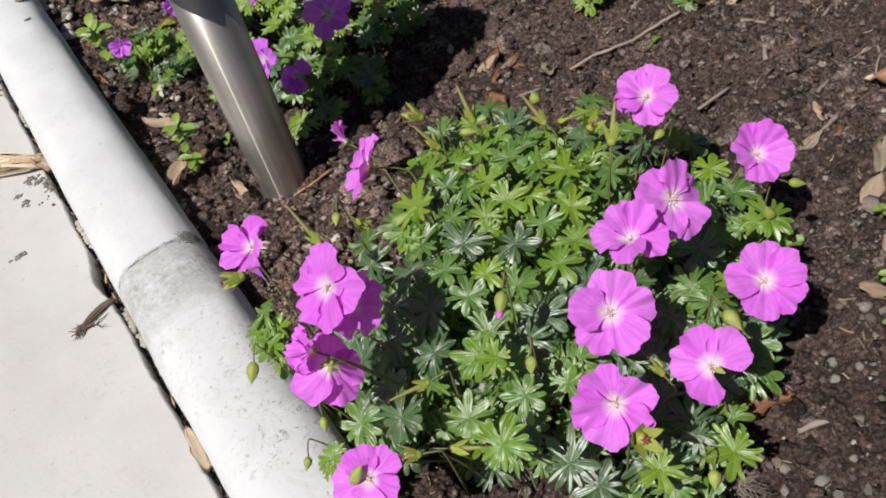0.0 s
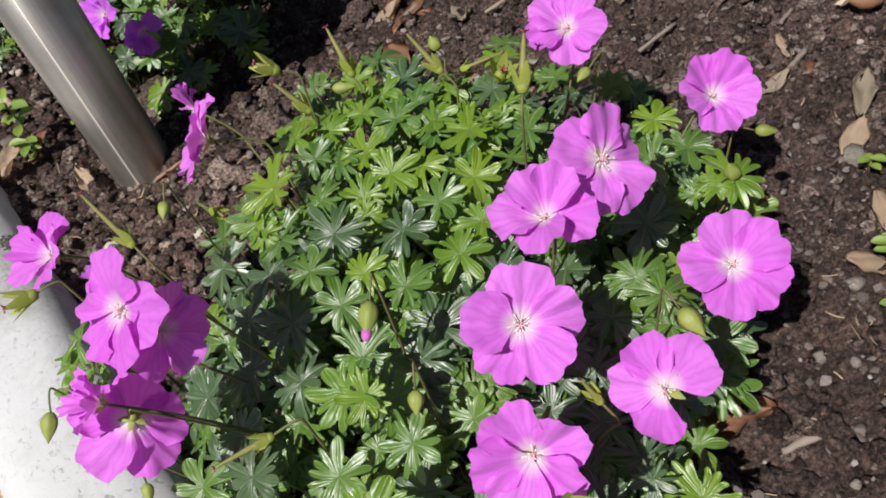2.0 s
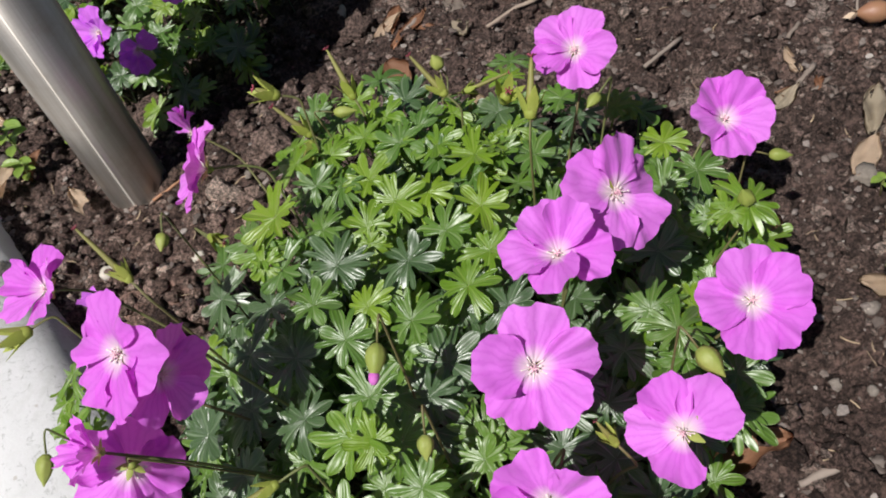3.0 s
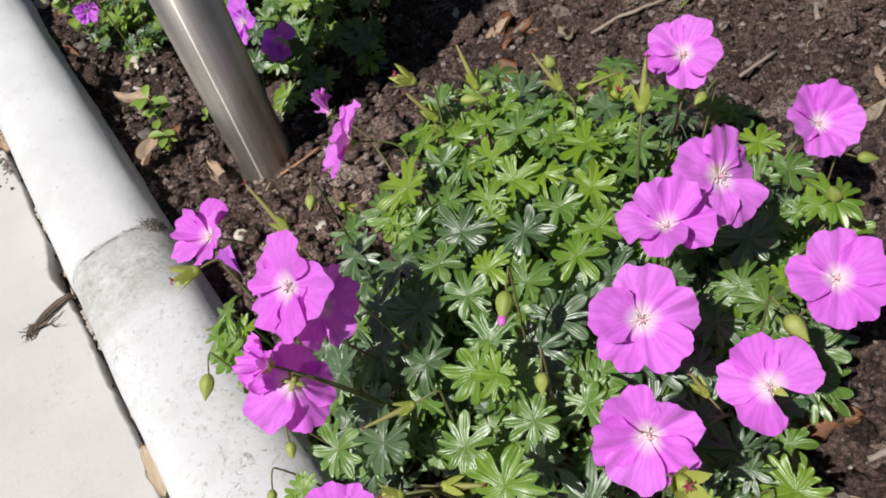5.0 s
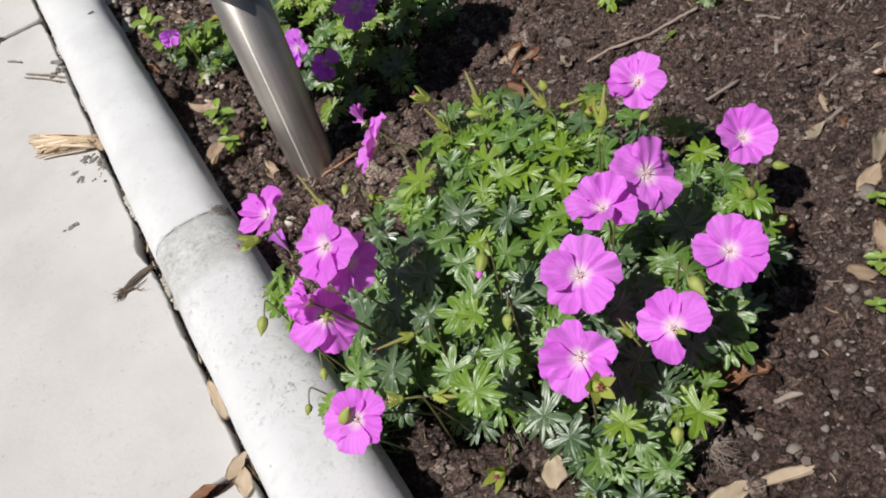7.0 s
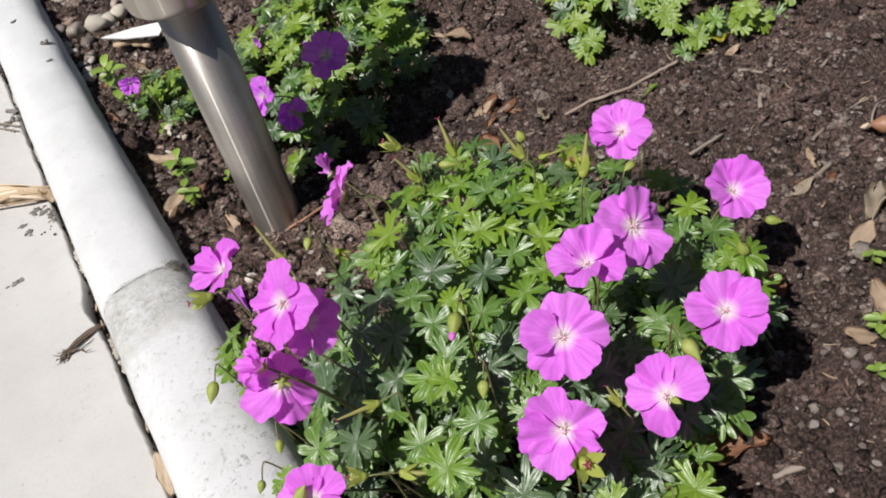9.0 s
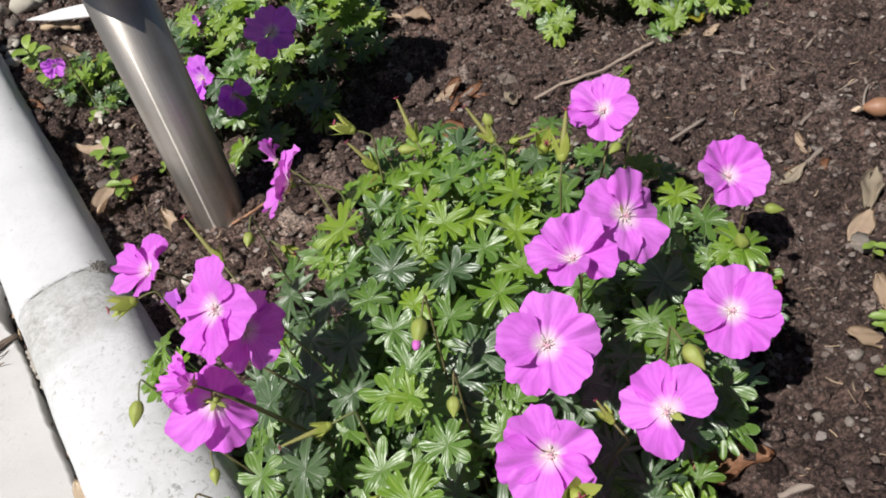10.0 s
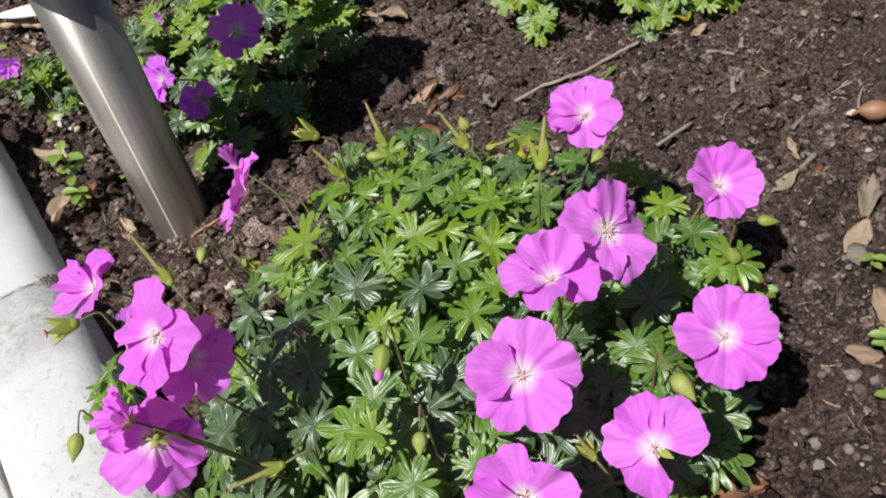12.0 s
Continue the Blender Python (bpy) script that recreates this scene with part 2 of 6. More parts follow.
def leaf_material(name, young, old, vein, gloss=0.38, wax=0.48):
    mat, nodes, links, bsdf = material(name, gloss)
    uv = nodes.new("ShaderNodeUVMap")
    split = nodes.new("ShaderNodeSeparateXYZ")
    links.new(uv.outputs["UV"], split.inputs["Vector"])
    rnd = nodes.new("ShaderNodeObjectInfo").outputs["Random"]
    isl = nodes.new("ShaderNodeNewGeometry").outputs["Random Per Island"]
    at = place_coords(nodes)
    mottle = noise_node(nodes, links, 130.0, 5, 0.6, at)
    fac = maths(nodes, links, "ADD", maths(nodes, links, "MULTIPLY", rnd, 0.65), maths(nodes, links, "MULTIPLY", maths(nodes, links, "ADD", mottle, maths(nodes, links, "MULTIPLY", isl, 0.3)), 0.35))
    colour = mix(nodes, links, fac, old, young)
    across = maths(nodes, links, "ABSOLUTE", maths(nodes, links, "SUBTRACT", split.outputs["X"], 0.5))
    rib = ramp(nodes, links, across, (0.0, (1, 1, 1)), (0.07, (0, 0, 0)))
    colour = mix(nodes, links, maths(nodes, links, "MULTIPLY", rib, 0.55), colour, vein)
    links.new(colour, bsdf.inputs["Base Color"])
    bsdf.inputs["Specular IOR Level"].default_value = 1.0
    # fine hairs give the leaf a pale bloom
    bsdf.inputs["Sheen Weight"].default_value = 0.20
    bsdf.inputs["Sheen Roughness"].default_value = 0.4
    bsdf.inputs["Sheen Tint"].default_value = (0.85, 0.95, 0.85, 1)
    # each strap of a lobe is arched on both sides of a sunken rib
    fingers = maths(nodes, links, "ABSOLUTE", maths(nodes, links, "SINE", maths(nodes, links, "MULTIPLY", split.outputs["X"], 18.85)))
    relief = maths(nodes, links, "ADD", maths(nodes, links, "POWER", fingers, 0.6), maths(nodes, links, "MULTIPLY", mottle, 0.7))
    bump(nodes, links, bsdf, relief, 0.42, 0.0007)
    # a waxy skin
    bsdf.inputs["Coat Weight"].default_value = wax
    bsdf.inputs["Coat Roughness"].default_value = 0.36
    bsdf.inputs["Coat IOR"].default_value = 1.6
    ribs = maths(nodes, links, "POWER", maths(nodes, links, "SUBTRACT", 1.0, fingers), 5.0)
    colour = mix(nodes, links, maths(nodes, links, "MULTIPLY", ribs, 0.25), colour, vein)
    links.new(colour, bsdf.inputs["Base Color"])
    thin = nodes.new("ShaderNodeBsdfTranslucent")
    links.new(mix(nodes, links, 0.5, colour, (0.30, 0.50, 0.06)), thin.inputs["Color"])
    both = nodes.new("ShaderNodeMixShader")
    both.inputs["Fac"].default_value = 0.28
    links.new(bsdf.outputs["BSDF"], both.inputs[1])
    links.new(thin.outputs["BSDF"], both.inputs[2])
    links.new(both.outputs["Shader"], nodes["Material Output"].inputs["Surface"])
    return mat


def petal_material(name, body, dark, thinness=0.40, glow=(0.88, 0.07, 0.60)):
    mat, nodes, links, bsdf = material(name, 0.62)
    uv = nodes.new("ShaderNodeUVMap")
    split = nodes.new("ShaderNodeSeparateXYZ")
    links.new(uv.outputs["UV"], split.inputs["Vector"])
    u, v = split.outputs["X"], split.outputs["Y"]
    rnd = nodes.new("ShaderNodeObjectInfo").outputs["Random"]
    at = place_coords(nodes)
    # fine veins that fan out from the claw
    wob = noise_node(nodes, links, 220.0, 3, 0.6, at)
    fan = maths(nodes, links, "ADD", maths(nodes, links, "MULTIPLY", u, 30.0), maths(nodes, links, "MULTIPLY", wob, 5.0))
    veins = maths(nodes, links, "POWER", maths(nodes, links, "ABSOLUTE", maths(nodes, links, "SINE", fan)), 6.0)
    patch = noise_node(nodes, links, 70.0, 4, 0.6, at)
    tone = mix(nodes, links, maths(nodes, links, "ADD", maths(nodes, links, "MULTIPLY", patch, 0.5), maths(nodes, links, "MULTIPLY", rnd, 0.4)), body, dark)
    tone = mix(nodes, links, maths(nodes, links, "MULTIPLY", veins, 0.24), tone, (dark[0] * 0.75, dark[1] * 0.5, dark[2] * 0.8))
    pale = ramp(nodes, links, v, (0.12, (1, 1, 1)), (0.38, (0, 0, 0)))
    tone = mix(nodes, links, maths(nodes, links, "MULTIPLY", pale, 0.92), tone, (0.90, 0.80, 0.83))
    links.new(tone, bsdf.inputs["Base Color"])
    bsdf.inputs["Specular IOR Level"].default_value = 0.2
    bsdf.inputs["Sheen Weight"].default_value = 0.15
    bump(nodes, links, bsdf, maths(nodes, links, "ADD", maths(nodes, links, "MULTIPLY", veins, 0.25), wob), 0.25, 0.0005)
    thin = nodes.new("ShaderNodeBsdfTranslucent")
    links.new(mix(nodes, links, 0.5, tone, glow), thin.inputs["Color"])
    both = nodes.new("ShaderNodeMixShader")
    both.inputs["Fac"].default_value = thinness
    links.new(bsdf.outputs["BSDF"], both.inputs[1])
    links.new(thin.outputs["BSDF"], both.inputs[2])
    links.new(both.outputs["Shader"], nodes["Material Output"].inputs["Surface"])
    return mat


def plain_material(name, a, b, rough=0.6, scale=120.0, thin=0.0):
    mat, nodes, links, bsdf = material(name, rough)
    at = place_coords(nodes)
    rnd = nodes.new("ShaderNodeObjectInfo").outputs["Random"]
    fac = maths(nodes, links, "ADD", maths(nodes, links, "MULTIPLY", noise_node(nodes, links, scale, 5, 0.65, at), 0.9), maths(nodes, links, "MULTIPLY", maths(nodes, links, "SUBTRACT", rnd, 0.5), 0.5), True)
    colour = mix(nodes, links, fac, a, b)
    links.new(colour, bsdf.inputs["Base Color"])
    bump(nodes, links, bsdf, noise_node(nodes, links, scale * 3, 5, 0.7, at), 0.35, 0.001)
    if thin:
        t = nodes.new("ShaderNodeBsdfTranslucent")
        links.new(colour, t.inputs["Color"])
        both = nodes.new("ShaderNodeMixShader")
        both.inputs["Fac"].default_value = thin
        links.new(bsdf.outputs["BSDF"], both.inputs[1])
        links.new(t.outputs["BSDF"], both.inputs[2])
        links.new(both.outputs["Shader"], nodes["Material Output"].inputs["Surface"])
    return mat


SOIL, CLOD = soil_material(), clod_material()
STONE, STONE_EARTHY = stone_material("stone", 1.1), stone_material("stone_earthy", 0.62)
KERB = concrete_material("kerb_concrete", (0.605, 0.608, 0.608), (0.555, 0.558, 0.558), 0.85, 0.468)
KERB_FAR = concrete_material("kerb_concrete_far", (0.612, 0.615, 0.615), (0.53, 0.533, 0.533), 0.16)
SLAB = concrete_material("slab_concrete", (0.54, 0.525, 0.505), (0.48, 0.465, 0.445), 0.24)
MORTAR = concrete_material("mortar", (0.42, 0.40, 0.36), (0.24, 0.22, 0.19), 0.9)
STEEL = steel_material()
LEAF_BRIGHT = leaf_material("leaf_young", (0.205, 0.330, 0.008), (0.102, 0.222, 0.010), (0.36, 0.48, 0.12), 0.42, 0.26)
LEAF_MID = leaf_material("leaf_green", (0.124, 0.242, 0.020), (0.062, 0.153, 0.021), (0.36, 0.46, 0.22), 0.40)
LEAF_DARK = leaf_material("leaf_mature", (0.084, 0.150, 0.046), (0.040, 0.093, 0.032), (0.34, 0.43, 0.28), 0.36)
PETAL = petal_material("petal_magenta", (0.91, 0.32, 0.98), (0.64, 0.09, 0.69), 0.36)
PETAL_DEEP = petal_material("petal_violet", (0.90, 0.30, 1.0), (0.74, 0.15, 0.97), 0.42, (0.72, 0.08, 0.92))
SEPAL = plain_material("sepal_yellow_green", (0.31, 0.40, 0.055), (0.54, 0.58, 0.14), 0.5, 150, 0.35)
CALYX = plain_material("calyx_green", (0.24, 0.31, 0.055), (0.45, 0.49, 0.13), 0.5, 150, 0.2)
BEAK_GREEN = plain_material("beak_olive", (0.17, 0.15, 0.045), (0.30, 0.30, 0.08), 0.55, 150, 0.1)
STYLE = plain_material("style_dark_red", (0.22, 0.02, 0.05), (0.42, 0.10, 0.14), 0.6, 150)
PINK = plain_material("petal_bud_pink", (0.62, 0.12, 0.52), (0.76, 0.26, 0.70), 0.6, 200, 0.2)
STEM = plain_material("stem_green_red", (0.12, 0.16, 0.045), (0.155, 0.105, 0.05), 0.6, 60)
STAMEN = plain_material("stamen_pale", (0.92, 0.86, 0.80), (0.86, 0.70, 0.70), 0.6, 40)
STIGMA = plain_material("stigma_red", (0.74, 0.40, 0.50), (0.82, 0.56, 0.62), 0.6, 40)
DRY_TAN = plain_material("dry_leaf_tan", (0.46, 0.335, 0.225), (0.76, 0.61, 0.46), 0.7, 70, 0.1)
PALE_LEAF = plain_material("dry_leaf_cream", (0.62, 0.50, 0.36), (0.84, 0.72, 0.56), 0.7, 60, 0.1)
DRY_GREY = plain_material("dry_leaf_grey", (0.36, 0.30, 0.215), (0.64, 0.55, 0.42), 0.65, 60, 0.1)
CAPSULE = plain_material("capsule_red_green", (0.32, 0.125, 0.10), (0.28, 0.175, 0.075), 0.5, 60)
YELLOW = plain_material("leaf_yellow", (0.42, 0.40, 0.05), (0.62, 0.55, 0.09), 0.55, 90, 0.2)
DRY_BROWN = plain_material("dry_leaf_brown", (0.26, 0.12, 0.065), (0.50, 0.27, 0.155), 0.6, 70, 0.1)
WOOD = plain_material("dead_wood", (0.17, 0.135, 0.11), (0.34, 0.28, 0.235), 0.85, 160)
TWIG = plain_material("pale_bark", (0.27, 0.205, 0.16), (0.48, 0.39, 0.315), 0.8, 160)
STRAW = plain_material("straw", (0.40, 0.29, 0.18), (0.62, 0.48, 0.32), 0.8, 200)
DIRT = plain_material("grey_dirt", (0.12, 0.11, 0.095), (0.27, 0.25, 0.22), 0.95, 300)
BARK = plain_material("dark_root", (0.080, 0.058, 0.044), (0.20, 0.15, 0.112), 0.95, 420)
WHITE = plain_material("white_plastic", (0.78, 0.78, 0.76), (0.70, 0.70, 0.67), 0.4, 60)
SPROUT = leaf_material("leaf_sprout", (0.33, 0.45, 0.06), (0.20, 0.34, 0.05), (0.36, 0.48, 0.14))

# ---- ground ----
KERB_AT, KERB_R, KERB_Z = 0.0088, 0.039, 0.016
SLAB_TOP = 0.012


def bank(x, y):
    """Soil heaped against the far part of the kerb."""
    across, s = x * EDGE_N.x + y * EDGE_N.y, x * EDGE_D.x + y * EDGE_D.y
    rise = min(1.0, max(0.0, (s - 0.42) / 0.12))
    return 0.017 * rise * math.exp(-max(0.0, across - KERB_AT - KERB_R) / 0.018)


def soil_height(x, y):
    """The lie of the soil: flat in the bed, cloddy, low under the paving."""
    across = x * EDGE_N.x + y * EDGE_N.y
    p = Vector((x, y, 0))
    z = 0.010 * noise.noise(p * 9.0) + 0.0065 * noise.noise(p * 27.0 + Vector((3, 1, 0)))
    warp = p + Vector((noise.noise(p * 70), noise.noise(p * 70 + Vector((9, 0, 0))), 0)) * 0.004
    z += 0.0085 * (0.42 - noise.noise(warp * 58.0, noise_basis="VORONOI_F1")) * (0.6 + noise.noise(p * 14 + Vector((1, 8, 2))))
    z += 0.0036 * (0.42 - noise.noise(warp * 150.0, noise_basis="VORONOI_F1")) + 0.0022 * noise.noise(p * 240.0) + 0.0012 * noise.noise(p * 420.0)
    z += 0.012 * math.exp(-((x + 0.17) ** 2 + (y - 0.45) ** 2) / 0.004)
    z -= 0.010 * math.exp(-((x + 0.2035) ** 2 + (y - 0.5195) ** 2) / 0.0016)
    z += bank(x, y)
    if across < KERB_AT:
        z = min(z, 0) - 0.05
    return z


def axis_steps(lo, hi, fine):
    steps = list(np.arange(lo, hi + fine / 2, fine))
    grow, out = fine, hi
    while out < 400:
        grow *= 1.55
        out += grow
        steps.append(out)
    grow, out = fine, lo
    while out > -400:
        grow *= 1.55
        out -= grow
        steps.insert(0, out)
    return steps


def build_ground():
    xs, ys = axis_steps(-0.60, 0.46, 0.0018), axis_steps(0.08, 1.06, 0.0018)
    verts, faces = [], []
    for y in ys:
        for x in xs:
            near = -0.7 < x < 0.7 and -0.1 < y < 1.3
            verts.append((x, y, soil_height(x, y) if near else (-0.055 if x * EDGE_N.x + y * EDGE_N.y < KERB_AT else 0.0)))
    w = len(xs)
    for j in range(len(ys) - 1):
        for i in range(w - 1):
            faces.append((j * w + i, j * w + i + 1, (j + 1) * w + i + 1, (j + 1) * w + i))
    me = bpy.data.meshes.new("ground")
    me.from_pydata(verts, [], faces)
    me.materials.append(SOIL)
    me.polygons.foreach_set("use_smooth", [True] * len(me.polygons))
    return tagged(new("ground", me), "dark crumbly garden soil of the flower bed", "soil", kind="structure")


GROUND = build_ground()


def along(s, across, z=0.0):
    """A place by its way along and across the kerb; the near length is laid slightly askew."""
    across += 0.012 * max(0.0, 0.4962 - s)
    return EDGE_D * s + EDGE_N * across + Vector((0, 0, z))


# ---- kerb of round-topped concrete lengths ----
def bullnose(r, a):
    """The flattened round of the kerb's top: across and height."""
    c, s = math.cos(a), math.sin(a)
    return KERB_AT + r * math.copysign(abs(c) ** 0.74, c), KERB_Z + r * abs(s) ** 0.74


def kerb_length(s0, s1, seed, mat):
    bm = bmesh.new()
    sides, n = 20, max(8, int((s1 - s0) / 0.012))
    rings = []
    for i in range(n + 1):
        q = i / n
        s = s0 + (s1 - s0) * q
        if i in (1, n - 1):
            s = s0 + 0.003 if i == 1 else s1 - 0.003
        ring = []
        slim = 1.0 - 0.20 * min(0.5, max(0.0, s - 0.40))    # the lengths taper slightly away from the camera
        pull = 0.0014 * (math.exp(-((s - s0) / 0.0022) ** 2) + math.exp(-((s1 - s) / 0.0022) ** 2))
        for k in range(sides + 1):
            a = math.pi * k / sides
            r = KERB_R - pull + 0.0012 * noise.noise(Vector((s * 16, a * 2.0, seed))) + 0.0004 * noise.noise(Vector((s * 90, a * 9, seed)))
            ragged = 0.0022 * noise.noise(Vector((a * 5, 3, 1))) + 0.0010 * noise.noise(Vector((a * 17, 6, 1))) if i in (0, 1, n - 1, n) else 0.0
            out, up = bullnose(r, a)
            ring.append(bm.verts.new(along(s + ragged, out * slim if out > 0 else out, up)))
        ring.append(bm.verts.new(along(s, KERB_AT - KERB_R + pull, -0.09)))
        ring.append(bm.verts.new(along(s, (KERB_AT + KERB_R - pull) * slim, -0.09)))
        rings.append(ring)
    m = len(rings[0])
    for one, two in zip(rings, rings[1:]):
        for k in range(m):
            bm.faces.new((one[k], two[k], two[(k + 1) % m], one[(k + 1) % m]))
    bm.faces.new(rings[0])
    bm.faces.new(rings[-1][::-1])
    ob = part("kerb_stone", bm, mat)
    tagged(ob, "white weathered round-topped concrete edging length beside soil", "kerb", "kerb lengths", "structure")
    return ob


JOINT_S = 0.4962
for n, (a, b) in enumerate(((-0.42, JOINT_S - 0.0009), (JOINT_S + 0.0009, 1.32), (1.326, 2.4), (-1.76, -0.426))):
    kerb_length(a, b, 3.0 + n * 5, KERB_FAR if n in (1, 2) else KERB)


def mortar_joint(s):
    bm = bmesh.new()
    rings = []
    for i in range(7):
        q = i / 6 - 0.5
        ring = []
        for k in range(25):
            a = math.pi * k / 24
            r = KERB_R - 0.0026 + 0.0022 * noise.noise(Vector((q * 4, a * 6, 2.0)))
            ring.append(bm.verts.new(along(s + q * 0.010, *bullnose(r, a))))
        rings.append(ring)
    for one, two in zip(rings, rings[1:]):
        for k in range(24):
            bm.faces.new((one[k], two[k], two[k + 1], one[k + 1]))
    tagged(part("kerb_joint", bm, MORTAR), "rough cracked mortar joint between two edging lengths", "joint", kind="structure")


mortar_joint(JOINT_S)


def joint_moss():
    """Dark moss and dirt lodged in the crack and in a chip towards the bed."""
    r = random.Random(19)
    bm = bmesh.new()
    for k in range(260):
        a = r.uniform(0.25, 2.5) if k < 60 else r.gauss(0.80, 0.13)
        wide = 0.0008 if k < 60 else 0.0034
        size = r.uniform(0.00015, 0.0004) if k < 60 else r.uniform(0.0004, 0.0012)
        off = 0.0022 * noise.noise(Vector((a * 5, 3, 1))) + 0.0010 * noise.noise(Vector((a * 17, 6, 1)))
        at = along(JOINT_S + off + r.gauss(0, wide), *bullnose(KERB_R - size * 0.75, min(2.8, max(0.1, a))))
        lump(bm, at, size, 0.6, 1, k * 0.7, 0.8)
    tagged(part("joint_moss", bm, DIRT), "dark moss and dirt in the crack between edging lengths", "moss", kind="stuff")


joint_moss()
mortar_joint(1.323)


# ---- paving slabs ----
def slab(s0, s1, a0, a1, seed):
    bm = bmesh.new()
    r, step = 0.007, 4
    outline = []
    for cs, ca, start in ((s1 - r, a1 - r, 0), (s0 + r, a1 - r, 90), (s0 + r, a0 + r, 180), (s1 - r, a0 + r, 270)):
        for k in range(step + 1):
            t = radians(start + 90 * k / step)
            outline.append((cs + r * (math.cos(t)), ca + r * math.sin(t)))
    pts = []
    for i, (s, a) in enumerate(outline):
        s2, a2 = outline[(i + 1) % len(outline)]
        n = max(1, int(math.hypot(s2 - s, a2 - a) / (0.005 if seed < 8 else 0.03)))
        for k in range(n):
            q = k / n
            ss, aa = s + (s2 - s) * q, a + (a2 - a) * q
            wob = 0.0016 * noise.noise(Vector((ss * 40, aa * 40, seed))) + 0.0012 * noise.noise(Vector((ss * 130, aa * 130, seed)))
            worn = 0.0060 * math.exp(-((ss - 0.543) / 0.024) ** 2) if aa > GAP - 0.012 else 0.0
            pts.append((ss + wob, aa + wob - worn))
    cs, ca = (s0 + s1) / 2, (a0 + a1) / 2
    rings = []
    for inset, z in ((0.0, -0.05), (0.0, SLAB_TOP - 0.003), (0.0006, SLAB_TOP - 0.0006), (0.0016, SLAB_TOP)):
        rings.append([bm.verts.new(along(s - math.copysign(inset, s - cs), a - math.copysign(inset, a - ca), z)) for s, a in pts])
    for one, two in zip(rings, rings[1:]):
        for k in range(len(one)):
            bm.faces.new((one[k], one[(k + 1) % len(one)], two[(k + 1) % len(one)], two[k]))
    bm.faces.new(rings[-1])
    bm.faces.new(rings[0][::-1])
    bmesh.ops.recalc_face_normals(bm, faces=bm.faces)
    ob = part("paving_slab", bm, SLAB, smooth=False)
    tagged(ob, "cream concrete paving slab, pitted and dusty", "paving slab", "paving slabs", "structure")


GAP = KERB_AT - KERB_R - 0.0070
SLAB_ENDS = ((-1.761, -1.101), (-1.091, -0.37), (-0.36, 0.281), (0.291, 1.024), (1.034, 1.70), (1.71, 2.40))
for row in range(5):
    for k, (s0, s1) in enumerate(SLAB_ENDS):
        slab(s0, s1, GAP - 0.60 - 0.61 * row, GAP - 0.61 * row, 1 + k + 7 * row)


# ---- garden lamp on a steel pole ----
POLE_FOOT = Vector((-0.2018, 0.5180, 0.0))
POLE_LEAN = Vector((0.010, 0.005, 1.0)).normalized()
POLE_R = 0.0209


def garden_lamp():
    m = facing(POLE_FOOT, POLE_LEAN)
    lamp = thing("garden_lamp", "brushed stainless steel garden lamp pole standing in the soil", "garden lamp", m=m)
    bm = bmesh.new()
    lathe(bm, [(POLE_R - 0.002, -0.12), (POLE_R, -0.118), (POLE_R, 0.2225), (POLE_R - 0.002, 0.2228)], 192)
    part("pole", bm, STEEL, lamp)
    bm = bmesh.new()
    lathe(bm, [(POLE_R - 0.006, 0.2229), (0.0290, 0.2231), (0.0322, 0.2242), (0.0345, 0.2264), (0.0354, 0.2300), (0.0354, 0.378), (0.0340, 0.38)], 192, Matrix.Translation((-0.0105, 0.0, 0)))
    part("lamp_head", bm, STEEL, lamp, "wider steel lamp housing with a rounded lower rim")
    return lamp


garden_lamp()


